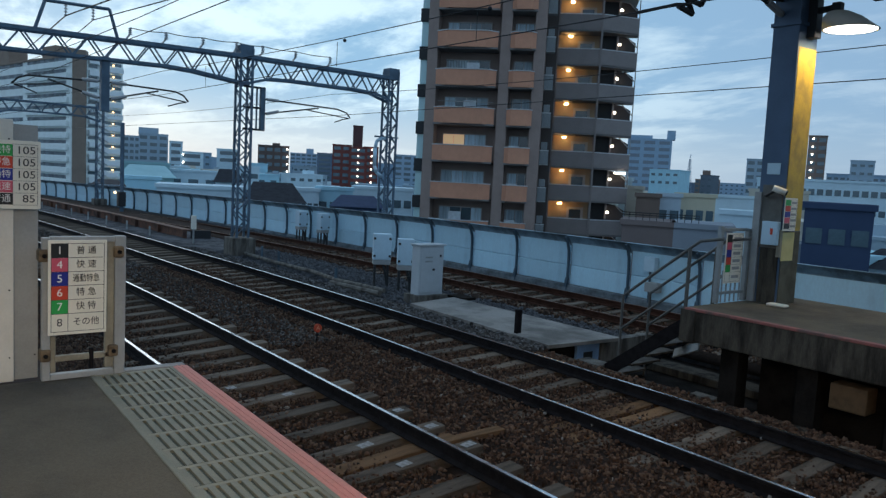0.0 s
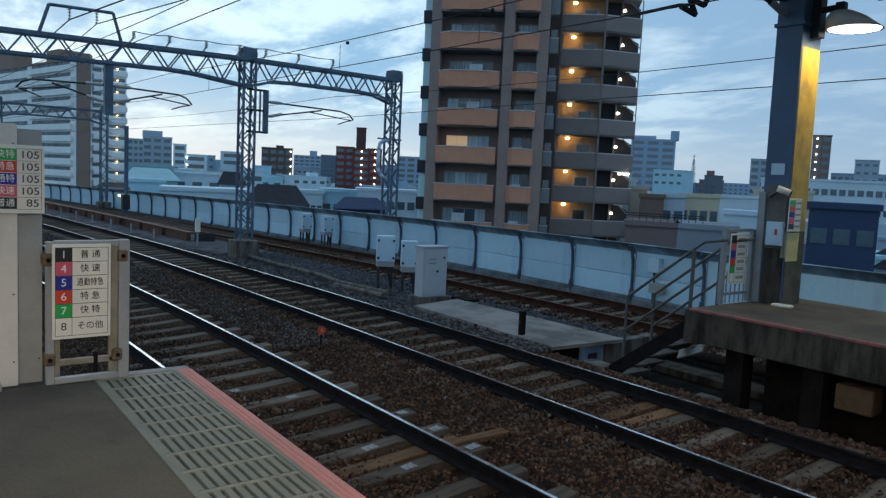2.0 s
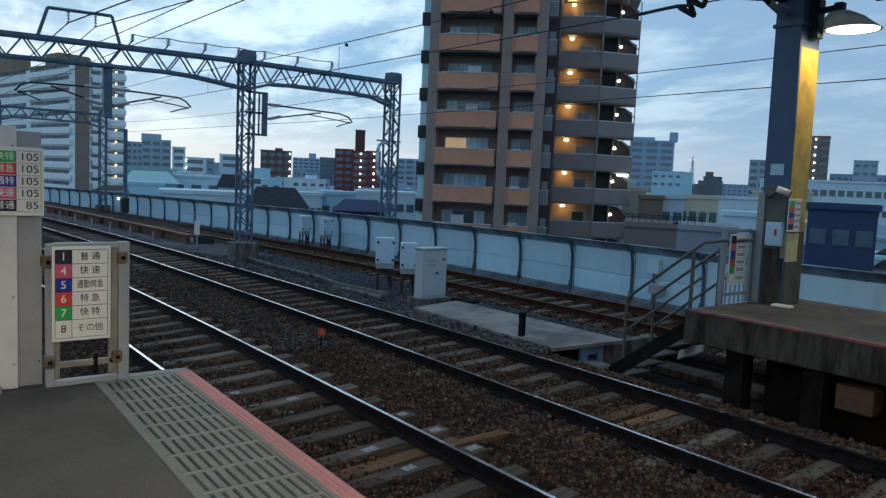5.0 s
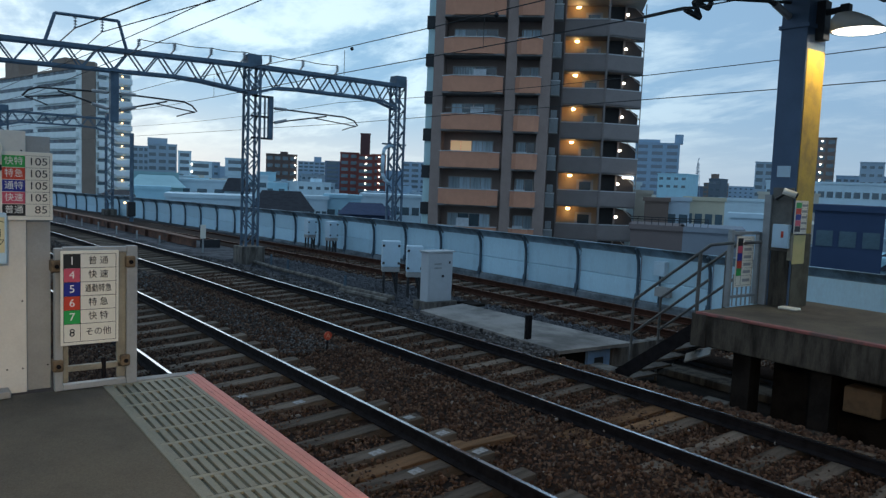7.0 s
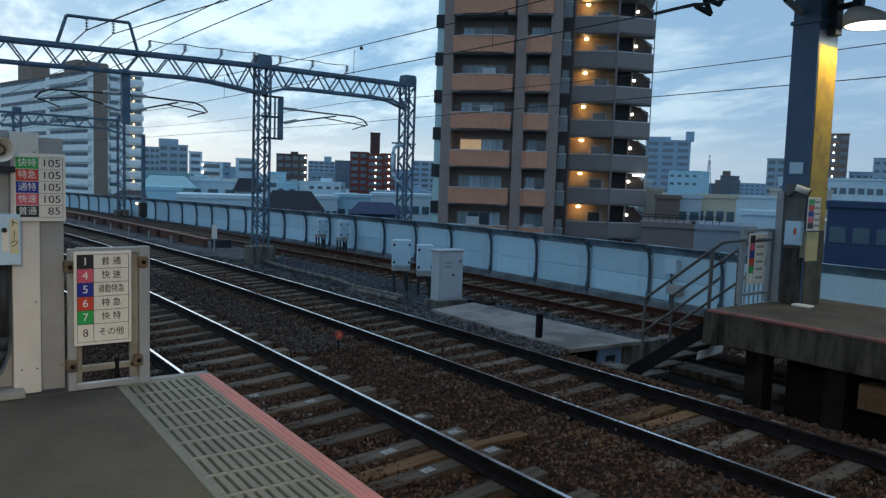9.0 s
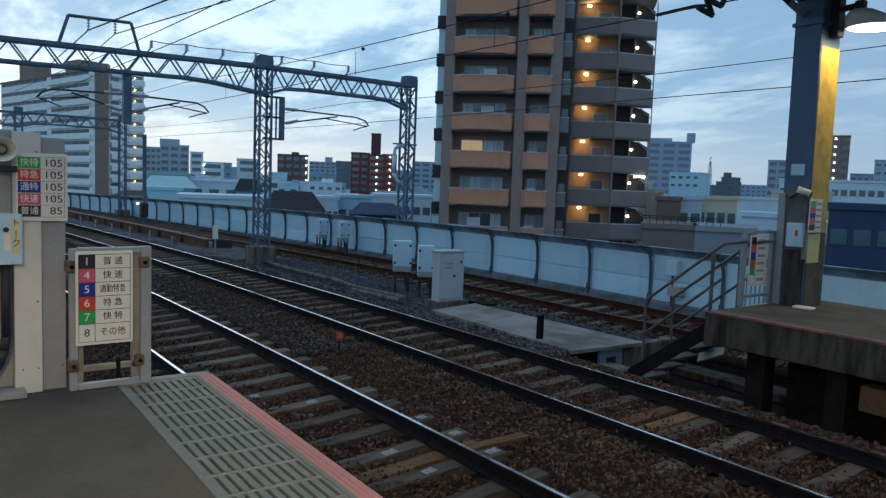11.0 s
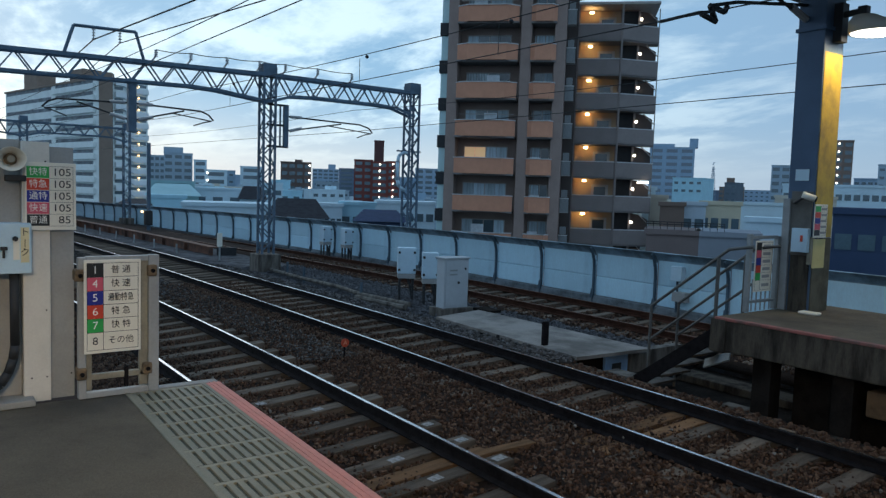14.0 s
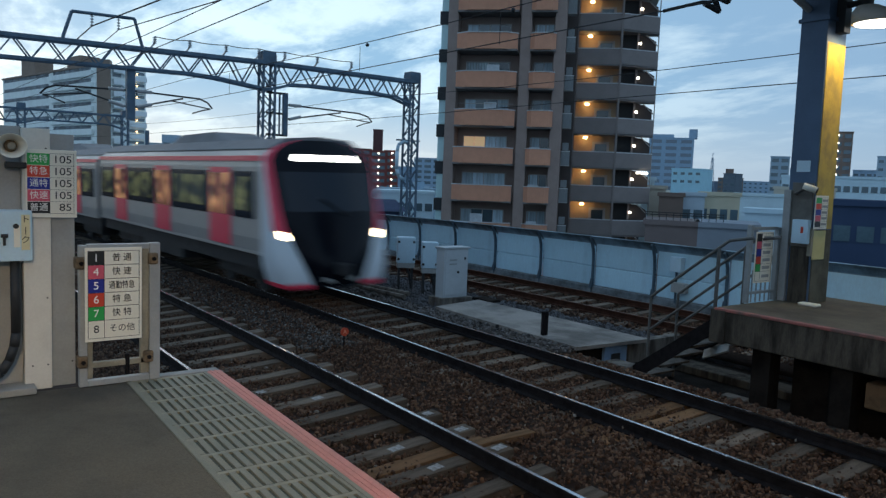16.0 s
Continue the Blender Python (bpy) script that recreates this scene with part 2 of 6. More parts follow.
def strip(name, x0, x1, step, left, right, z0, z1, material, label, wob=0.0):
    """A slab that follows the line's curve between two offsets."""
    bm = B()
    n = max(2, int((x1 - x0) / step) + 1)
    m = 2 if not wob else max(2, int((right - left) / step) + 1)
    top, low = [], []
    for i in range(n):
        x = x0 + (x1 - x0) * i / (n - 1)
        top.append([])
        for j in range(m):
            y = left + (right - left) * j / (m - 1)
            z = z1 + (noise.noise(Vector((x * 1.1, y * 1.1, 0))) * wob + noise.noise(Vector((x * 4, y * 4, 3))) * wob * 0.5 if wob else 0)
            top[-1].append(bm.verts.new((x, y + bend(x), z)))
        low.append([bm.verts.new((x, left + bend(x), z0)), bm.verts.new((x, right + bend(x), z0))])
    for i in range(n - 1):
        for j in range(m - 1):
            bm.faces.new((top[i][j], top[i + 1][j], top[i + 1][j + 1], top[i][j + 1]))
        bm.faces.new((low[i][0], low[i][1], low[i + 1][1], low[i + 1][0]))
        bm.faces.new([low[i][0], low[i + 1][0], top[i + 1][0], top[i][0]])
        bm.faces.new([low[i + 1][1], low[i][1], top[i][-1], top[i + 1][-1]])
    return solid(name, bm, material, label, name.split("_")[-1], kind="structure", smooth=bool(wob))


strip("viaduct_deck", -232, 16, 3, -9, 13.4, -8.0, -0.55, M_concrete_dark, "stained concrete railway viaduct deck")
strip("ballast_bed", -232, 16, 1.2, -8.9, 6.15, -0.5, -0.20, M_ballast, "brown track ballast of two main lines", 0.03)
strip("ballast_bed", -232, -9.2, 1.2, 6.2, 13.1, -0.5, -0.24, M_ballast_grey, "grey ballast of the outer line", 0.04)
strip("ballast_bed", -9.25, 16, 1.2, 9.45, 13.1, -0.5, -0.245, M_ballast_grey, "grey ballast beside the island platform", 0.03)

RAIL = ((-0.07, 0), (-0.07, 0.012), (-0.012, 0.035), (-0.010, 0.115), (-0.034, 0.128), (-0.034, 0.150), (-0.023, 0.16),
        (0.023, 0.16), (0.034, 0.150), (0.034, 0.128), (0.010, 0.115), (0.012, 0.035), (0.07, 0.012), (0.07, 0))


def rail(parent, off, ztop, x0=-230.0, x1=15.0, fall=False):
    bm = B()
    rings = []
    x = x0
    while x <= x1 + 1e-6:
        z = ztop - 0.16 + (dip(x) if fall else 0)
        rings.append([bm.verts.new((x, off + bend(x) + a, z + b)) for a, b in RAIL])
        x += 1.0
    k = len(RAIL)
    for p, q in zip(rings, rings[1:]):
        for i in range(k):
            f = bm.faces.new((p[i], p[(i + 1) % k], q[(i + 1) % k], q[i]))
            f.material_index = 0 if i == 6 else 1
    return part("rail", bm, (M_rusthead if fall else M_steel, M_rustweb if fall else M_rust), parent, "rusty brown rail" if fall else "steel rail with a bright worn head")


def sleeper_mesh(width, depth, length):
    bm = B()
    box(bm, -width / 2, -length / 2, -depth, width / 2, length / 2, 0.0, 0.010)
    return bm


SLEEPER = mesh_of("sleeper", sleeper_mesh(0.22, 0.14, 2.58), M_sleeper)
SLEEPER_NEW = mesh_of("fresh_sleeper", sleeper_mesh(0.22, 0.14, 2.5), M_sleeper_new)


def track(name, centre, low, high, label, first=6.0, pitch=0.62, fresh=(), extra=(), fall=False):
    t = thing(name, label, "railway track", kind="structure")
    rail(t, centre - 0.76, low, fall=fall)
    rail(t, centre + 0.76, high, fall=fall)
    cant = math.degrees(math.atan((high - low) / 1.52))
    for x in [first - pitch * i for i in range(110) if first - pitch * i > -62] + list(extra):
        s = part("sleeper", SLEEPER_NEW if x in extra or any(abs(x - f) < 0.3 for f in fresh) else SLEEPER, None, t)
        s.matrix_basis = pose(x + random.uniform(-0.015, 0.015), centre + bend(x) + random.uniform(-0.04, 0.04),
                              (low + high) / 2 - 0.165 + (dip(x) if fall else 0) + random.uniform(-0.008, 0.006), cant, 0,
                              math.degrees(heading(x)) + random.uniform(-0.8, 0.8))
    return t


near_track = track("track_1", 0.76, 0.0, 0.09, "nearest ballasted track beside the platform", first=6.30, pitch=0.68, extra=(-6.22,))
track("track_2", 4.60, 0.0, 0.06, "middle ballasted track with bright rails", first=5.68, fresh=(-6.10,), extra=(-5.74,))
track("track_3", 10.75, -0.02, 0.02, "outer ballasted track with rusty rails", fall=True)


M_mark = mat("white_paint_mark", (0.30, 0.30, 0.30), 0.8, var=0.6, scale=22, bump=0.2, tint=(0.16, 0.15, 0.14))
for mx, my, mw in ((-6.58, 1.02, 0.17), (-5.92, 1.08, 0.15), (-7.27, 1.92, 0.12), (-6.60, 1.93, 0.14), (-5.92, 1.93, 0.16), (-8.64, 1.10, 0.14), (-9.33, 0.6, 0.12)):
    bm = B()
    box(bm, -0.055, -mw / 2, 0, 0.055, mw / 2, 0.006, 0.002)
    mark = part("paint_mark", bm, M_mark, near_track, "worn white paint mark")
    mark.matrix_basis = pose(mx, my, -0.118 + (my - 0.76) * 0.0592, 3.4, 0, 8)


def stones(name, n, x0, x1, y0, y1, z, size, material, label, skip=()):
    """Loose ballast: many small faceted stones in one mesh."""
    rng = np.random.default_rng(5)
    g = (1 + 5 ** 0.5) / 2
    base = np.array([(-1, g, 0), (1, g, 0), (-1, -g, 0), (1, -g, 0), (0, -1, g), (0, 1, g), (0, -1, -g), (0, 1, -g), (g, 0, -1), (g, 0, 1), (-g, 0, -1), (-g, 0, 1)]) / 1.9
    tri = np.array([(0, 11, 5), (0, 5, 1), (0, 1, 7), (0, 7, 10), (0, 10, 11), (1, 5, 9), (5, 11, 4), (11, 10, 2), (10, 7, 6), (7, 1, 8),
                    (3, 9, 4), (3, 4, 2), (3, 2, 6), (3, 6, 8), (3, 8, 9), (4, 9, 5), (2, 4, 11), (6, 2, 10), (8, 6, 7), (9, 8, 1)])
    xs = x1 - (x1 - x0) * rng.random(n) ** 1.35
    ys = rng.uniform(y0, y1, n)
    keep = np.ones(n, bool)
    for a, b in skip:
        keep &= ~((ys > a) & (ys < b))
    xs, ys = xs[keep], ys[keep]
    n = len(xs)
    ys = ys + np.array([bend(x) for x in xs])
    sc = size * rng.uniform(0.5, 1.5, (n, 1, 1)) * rng.uniform(0.55, 1.3, (n, 1, 3))
    jit = 1 + rng.uniform(-0.42, 0.42, (n, 12, 1))
    an = rng.uniform(0, math.tau, n)
    rot = np.zeros((n, 3, 3))
    rot[:, 0, 0], rot[:, 0, 1], rot[:, 1, 0], rot[:, 1, 1], rot[:, 2, 2] = np.cos(an), -np.sin(an), np.sin(an), np.cos(an), 1
    v = np.einsum("nij,nkj->nki", rot, base[None] * jit * sc)
    v += np.stack([xs, ys, z + rng.uniform(-0.03, 0.035, n)], 1)[:, None, :]
    f = tri[None] + (np.arange(n) * 12)[:, None, None]
    me = bpy.data.meshes.new(name)
    me.vertices.add(n * 12)
    me.vertices.foreach_set("co", v.reshape(-1).astype(np.float32))
    me.loops.add(n * 60)
    me.loops.foreach_set("vertex_index", f.reshape(-1).astype(np.int32))
    me.polygons.add(n * 20)
    me.polygons.foreach_set("loop_start", np.arange(n * 20, dtype=np.int32) * 3)
    me.update()
    me.validate()
    me.shade_flat()
    me.materials.append(material)
    return tagged(new(name, me), label, "gravel", kind="stuff")


def stone_mat(name, dark, light, rust):
    m = mat(name, light, 0.93, var=0.3, scale=14, bump=0.3, fine=160, spec=0.08)
    nt = m.node_tree
    b = nt.nodes["Principled BSDF"]
    g = nt.nodes.new("ShaderNodeNewGeometry")
    r = nt.nodes.new("ShaderNodeValToRGB")
    e = r.color_ramp.elements
    e[0].color, e[1].color = (*dark, 1), (*light, 1)
    mid = e.new(0.55)
    mid.color = (*rust, 1)
    nt.links.new(g.outputs["Random Per Island"], r.inputs[0])
    nt.links.new(r.outputs[0], b.inputs["Base Color"])
    return m


M_stone = stone_mat("brown_stones", (0.034, 0.022, 0.017), (0.160, 0.104, 0.072), (0.100, 0.057, 0.039))
M_stone_mixed = stone_mat("dusty_stones", (0.035, 0.033, 0.032), (0.17, 0.165, 0.16), (0.085, 0.072, 0.064))
M_stone_grey = stone_mat("grey_stones", (0.035, 0.034, 0.035), (0.17, 0.165, 0.165), (0.085, 0.076, 0.070))
stones("loose_ballast", 88000, -22, 0.5, -1.1, 6.2, -0.155, 0.0175, M_stone, "brown loose ballast stones between the rails",
       skip=((-0.09, 0.09), (1.43, 1.61), (3.75, 3.93), (5.27, 5.45)))
stones("kerb_rubble", 3500, -9.0, -2.5, 5.75, 6.32, -0.15, 0.025, M_stone, "dark rubble along the pit kerb")
stones("ballast_shoulder", 8000, -26, -9.0, 5.62, 6.34, -0.085, 0.030, M_stone_grey, "dark heaped ballast shoulder beside the middle track")
stones("grey_ballast_patch", 5200, -34, -11.3, 2.2, 3.3, -0.142, 0.019, M_stone_mixed, "grey loose ballast between the two main lines")
M_stone_grey_light = mat("dusty_grey_stone", (0.115, 0.117, 0.125), 0.95, var=0.4, scale=6, bump=0.3, spec=0.06)
stones("loose_ballast", 7000, -26, -9.35, 6.3, 9.3, -0.22, 0.036, M_stone_grey_light, "grey loose ballast stones beside the outer track")
strip("ballast_bed_outer", -80, 16, 1.2, 9.35, 12.2, -0.4, -0.215, M_ballast, "dark rusty ballast between the outer rails", 0.02)
stones("outer_ballast", 7000, -30, -4, 9.35, 12.2, -0.20, 0.028, M_stone, "dark brown ballast stones of the outer track", skip=((9.9, 10.1), (11.4, 11.6)))


# ---- noise barrier along the viaduct ----
def barrier():
    w = thing("wall_north", "pale blue panelled noise barrier with dark posts", "barrier", kind="structure")
    off = 12.95
    bm = B()
    box(bm, -1.03, -0.05, 0, 1.03, 0.05, 0.550, 0.022)
    lower = mesh_of("panel", bm, M_panel)
    bm = B()
    box(bm, -1.03, -0.05, 0, 1.03, 0.05, 0.68, 0.022)
    upper = mesh_of("panel", bm, M_panel)
    # posts curl over the track at the top, with a flared foot
    bm = B()
    curl = [(-0.10, -0.35), (-0.10, 0.75), (-0.12, 0.98), (-0.19, 1.20), (-0.29, 1.36)]
    for (y0, z0), (y1, z1) in zip(curl, curl[1:]):
        bar(bm, (0, y0, z0), (0, y1, z1), 0.046, 0.08)
    bar(bm, (0, -0.17, -0.1), (0, -0.11, 0.16), 0.10, 0.06)
    postm = mesh_of("post", bm, M_panel_steel)
    # the top sheet leans over the track
    bm = B()
    lean = [(-0.03, 0.0), (-0.06, 0.10), (-0.13, 0.19), (-0.25, 0.27), (-0.27, 0.285)]
    rows = [[bm.verts.new((u, y + o, z + o * 0.4)) for y, z in lean] for u, o in ((-1.07, 0), (1.07, 0), (1.07, 0.04), (-1.07, 0.04))]
    for a, b in zip(rows, rows[1:] + rows[:1]):
        for i in range(len(lean) - 1):
            bm.faces.new((a[i], b[i], b[i + 1], a[i + 1]))
    bm.faces.new([r[0] for r in rows])
    bm.faces.new([r[-1] for r in rows][::-1])
    capm = mesh_of("coping", bm, M_coping)
    bm = B()
    box(bm, -1.07, -0.14, -0.5, 1.07, 0.12, -0.06, 0.02)
    curb = mesh_of("kerb", bm, M_kerb)
    x = 9.0
    while x > -92:
        h = heading(x)
        z = dip(x)
        at = lambda dx, dz, s=0.0: pose(x + dx, off + bend(x + dx), dz + z, 0, 0, math.degrees(h) + s)
        for me, dxx, dzz, nm in ((curb, -1.07, 0.02, "kerb"), (lower, -1.07, -0.02, "panel"), (upper, -1.07, 0.535, "panel"), (capm, -1.07, 1.12, "coping"), (postm, 0.0, 0.0, "post")):
            part(nm, me, None, w).matrix_basis = at(dxx, dzz)
        x -= 2.14
    return w


barrier()


# ---- platforms ----
PZ, PEND = 1.18, -5.99
M_tan_bar = mat("beige_bar", (0.27, 0.25, 0.185), 0.75, var=0.25, scale=6, bump=0.2)


def near_platform():
    p = thing("platform_near", "asphalt station platform with a red edge and grating", "platform", kind="structure",
              at=Matrix.Translation((-6.0, -1.148, 0)) @ Matrix.Rotation(radians(-1.2), 4, "Z") @ Matrix.Translation((6.0, 1.155, 0)))
    bm = B()
    box(bm, PEND, -9.0, 0.86, 12.0, -1.89, PZ - 0.004)
    part("asphalt_slab", bm, M_asphalt, p, "worn dark asphalt surface")
    bm = B()
    box(bm, PEND + 0.02, -1.888, 0.86, 12.0, -1.20, PZ - 0.05)
    part("edge_beam", bm, M_concrete_dark, p)
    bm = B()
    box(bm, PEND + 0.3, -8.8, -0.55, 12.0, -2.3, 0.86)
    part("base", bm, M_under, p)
    # end strip of concrete
    bm = B()
    box(bm, PEND - 0.10, -2.1, 0.86, PEND - 0.002, -1.16, PZ + 0.004, 0.01)
    part("end_kerb", bm, M_concrete, p, "pale concrete end kerb")
    bm = B()
    box(bm, PEND, -1.272, 0.95, 12.0, -1.150, PZ + 0.002, 0.012)
    for q in (-1.236, -1.20):
        box(bm, PEND, q - 0.006, PZ - 0.002, 12.0, q + 0.006, PZ + 0.006)
    part("red_edge", bm, M_red_edge, p, "faded red rubber platform edge")
    bm = B()
    box(bm, PEND + 0.02, -1.302, 0.95, 12.0, -1.274, PZ + 0.003)
    part("edge_joint", bm, M_grate, p)
    # grating panels: long slots between cross bars
    for i in range(58):
        x0 = PEND + 0.03 + i * 0.295
        bm = B()
        box(bm, x0, -1.865, PZ - 0.045, x0 + 0.290, -1.305, PZ - 0.016)
        tray = part("grating_panel", bm, M_slot, p, "grey green slotted grating")
        bm = B()
        box(bm, x0, -1.865, PZ - 0.016, x0 + 0.036, -1.305, PZ, 0.003)
        part("cross_bar", bm, M_tan_bar, tray, "beige cross bar")
        bm = B()
        for k in range(10):
            y = -1.865 + 0.060 * k
            box(bm, x0 + 0.036, y, PZ - 0.016, x0 + 0.290, y + (0.036 if k < 9 else 0.02), PZ - 0.001)
        part("grating_bars", bm, M_grate, tray)
    bm = B()
    box(bm, PEND + 0.02, -1.90, PZ - 0.05, 12.0, -1.868, PZ + 0.006, 0.004)
    part("grating_frame", bm, M_grate, p)
    return p


near_platform()
RZ, REND, REDGE = 1.086, -6.45, 6.55


M_orangebox = mat("brown_orange_box", (0.115, 0.066, 0.03), 0.85, var=0.4, scale=4, bump=0.2)


def island_platform():
    p = thing("platform_island", "stained concrete island platform with a red edge", "platform", kind="structure")
    bm = B()
    box(bm, REND, REDGE + 0.02, RZ - 0.10, 12, 9.55, RZ)
    part("asphalt_slab", bm, M_asphalt, p)
    bm = B()
    box(bm, REND, REDGE, RZ - 0.50, 12, REDGE + 0.30, RZ - 0.015, 0.02)
    part("edge_beam", bm, M_beam, p, "streaked concrete edge beam")
    bm = B()
    box(bm, REND + 0.02, REDGE - 0.015, RZ - 0.035, 12, REDGE + 0.09, RZ + 0.006, 0.01)
    part("red_edge", bm, M_red_dull, p, "faded red platform edge")
    bm = B()
    box(bm, REND - 0.04, REDGE - 0.02, RZ - 0.52, REND + 0.22, 9.55, RZ - 0.02, 0.015)
    part("end_beam", bm, M_beam, p)
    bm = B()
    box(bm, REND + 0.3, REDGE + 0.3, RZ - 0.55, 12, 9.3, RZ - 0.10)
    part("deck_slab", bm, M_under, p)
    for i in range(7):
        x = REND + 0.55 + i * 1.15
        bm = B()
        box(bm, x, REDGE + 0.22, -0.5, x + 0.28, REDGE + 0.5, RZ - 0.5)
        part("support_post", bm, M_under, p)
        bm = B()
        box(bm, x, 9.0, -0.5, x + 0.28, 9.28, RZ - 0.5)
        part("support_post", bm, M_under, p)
    # backing and floor added in near black for the shade under the platform
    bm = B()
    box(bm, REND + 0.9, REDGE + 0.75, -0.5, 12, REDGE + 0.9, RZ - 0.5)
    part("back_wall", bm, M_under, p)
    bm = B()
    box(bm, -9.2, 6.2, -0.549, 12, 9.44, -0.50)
    part("undercroft_floor", bm, M_under, p, "ground under the platform, coloured near black for shade")
    bm = B()
    box(bm, REND + 2.15, REDGE + 0.20, 0.10, REND + 2.62, REDGE + 0.52, 0.44, 0.02)
    part("timber", bm, M_orangebox, p, "brown timber block")
    # pit beside the platform: a pale ledge, a fallen board and low walls
    part("pit_ledge", bx(-8.4, 8.2, -0.499, -5.2, 8.7, -0.36, bev=0.02), M_beam, p, "stained concrete pit ledge")
    part("pit_slab", bx(-8.7, 6.75, -0.499, -8.15, 7.1, -0.25, bev=0.02), M_concrete_dark, p, "stained concrete block in the pit")
    part("pit_slab", bx(-6.3, 6.5, -0.499, -5.9, 6.85, -0.22, bev=0.02), M_concrete_dark, p, "stained concrete block in the pit")
    bm = bx(-0.22, -0.14, -0.012, 0.22, 0.14, 0.012)
    bmesh.ops.transform(bm, matrix=pose(-7.0, 7.55, 0.20, 20, -25, 20), verts=bm.verts)
    part("hanging_plate", bm, M_galv, p, "pale plate hanging under the stairs")
    for x0_, x1_ in ((-9.1, -8.3), (-8.2, -7.2), (-7.1, -6.3), (-6.2, -5.2), (-5.1, -4.0), (-3.9, -2.8)):
        bm = B()
        box(bm, x0_, 6.16, -0.549, x1_, 6.36, -0.13, 0.03)
        part("kerb_stone", bm, M_beam, p, "broken mossy kerb stone")
    return p


island_platform()


# ---- unseen canopies added above the view to shade both platforms and ballast ----
M_canopy = mat("canopy_steel", (0.22, 0.23, 0.23), 0.7, var=0.15, scale=2, bump=0.1)


def canopy(name, x0, x1, y0, y1, z, label):
    c = thing(name, label, "canopy", kind="structure")
    part("roof_sheet", bx(x0, y0, z, x1, y1, z + 0.12), M_canopy, c)
    part("fascia", bx(x0 - 0.05, y0 - 0.05, z - 0.25, x0, y1 + 0.05, z + 0.14), M_canopy, c)
    n = int((x1 - x0) / 2.5)
    for i in range(n):
        part("rafter", bx(x0 + 1 + i * 2.5, y0, z - 0.22, x0 + 1.15 + i * 2.5, y1, z), M_canopy, c)


canopy("canopy_island", -6.8, 12, 5.1, 10.4, 6.45, "unseen grey steel canopy added to shade the island platform")
canopy("canopy_near", -2.2, 12, -9.0, -1.3, 5.3, "unseen grey steel canopy added to shade the near platform")
for x_ in (3.0, 9.0):
    cp = thing("canopy_post", "unseen grey steel post of the added near canopy", "post", "canopy posts")
    part("shaft", bx(x_ - 0.12, -5.7, PZ, x_ + 0.12, -5.46, 5.3, bev=0.01), M_canopy, cp)

stones("pale_chips", 260, -17, -1, -0.9, 6.0, -0.128, 0.017, mat("pale_chip", (0.22, 0.20, 0.18), 0.9, var=0.3, spec=0.1), "scattered pale stone chips on the track bed")


# ---- overhead line masts and beams ----
def lattice_leg(bm, x, y, z0, z1, w, step=0.42):
    h = w / 2
    for sx in (-h, h):
        for sy in (-h, h):
            bar(bm, (x + sx, y + sy, z0), (x + sx, y + sy, z1), 0.07)
    z, flip = z0 + 0.1, 1
    while z + step < z1:
        for s in (-h, h):
            bar(bm, (x - h * flip, y + s, z), (x + h * flip, y + s, z + step), 0.035)
            bar(bm, (x + s, y - h * flip, z), (x + s, y + h * flip, z + step), 0.035)
        z += step
        flip = -flip
    return bm


def truss(bm, x, y0, y1, zt, zb0, zb1, w, step):
    """A beam of two side trusses between y0 and y1."""
    for s in (-w / 2, w / 2):
        bar(bm, (x + s, y0, zt), (x + s, y1, zt), 0.10, 0.12)
        n = max(2, round((y1 - y0) / step))
        pts = []
        for i in range(n + 1):
            f = i / n
            drop = zb0 + (zb1 - zb0) * min(1, 6 * min(f, 1 - f))
            pts.append((x + s, y0 + (y1 - y0) * f, drop))
        for a, b in zip(pts, pts[1:]):
            bar(bm, a, b, 0.08, 0.09)
            m = (x + s, (a[1] + b[1]) / 2, zt)
            bar(bm, a, m, 0.042)
            bar(bm, m, b, 0.042)
    n = max(2, round((y1 - y0) / (step * 1.5)))
    for i in range(n + 1):
        y = y0 + (y1 - y0) * i / n
        bar(bm, (x - w / 2, y, zt), (x + w / 2, y, zt), 0.05)
    return bm


def insulator(bm, p, length=0.28, r=0.05):
    p = Vector(p)
    for k in range(4):
        z = p.z + length * (k + 0.5) / 4
        tube(bm, (p.x, p.y, z - 0.022), (p.x, p.y, z + 0.012), r, 8, r * 0.5)
    return tube(bm, p, p + Vector((0, 0, length)), 0.015, 6)


GX = -24.7


def gantry(x, legs, ends, top, scale, label, fall=0.0):
    g = thing("overhead_line_gantry", label, "gantry", "overhead line gantries")
    for y, base in legs:
        yy = y
        bm = B()
        lattice_leg(bm, x, yy, base, top + 0.26, 0.42 * scale)
        box(bm, x - 0.235, yy - 0.235, top - 0.05, x + 0.235, yy + 0.235, top + 0.37, 0.01)
        leg = part("leg", bm, M_mast, g, "blue grey lattice steel leg")
        bm = B()
        box(bm, x - 0.42, yy - 0.42, -0.6, x + 0.42, yy + 0.42, base, 0.03)
        part("footing", bm, M_concrete_dark, leg, "concrete footing")
    ys = [ends[0], *[y for y, b in legs if ends[0] < y < ends[1]], ends[1]]
    for a, b in zip(ys, ys[1:]):
        bm = B()
        truss(bm, x, a, b, top, top - 0.92, top - 0.62, 0.40, 0.92)
        for v in bm.verts:
            v.co.z -= fall * max(0.0, legs[0][0] - v.co.y)
        part("beam", bm, M_mast, g, "lattice steel beam")
    return g


g1 = gantry(GX, ((7.02, 0.42), (13.05, 0.2), (-6.5, 0.2)), (-6.5, 13.05), 6.64, 1.0, "blue grey lattice gantry across the tracks", 0.022)
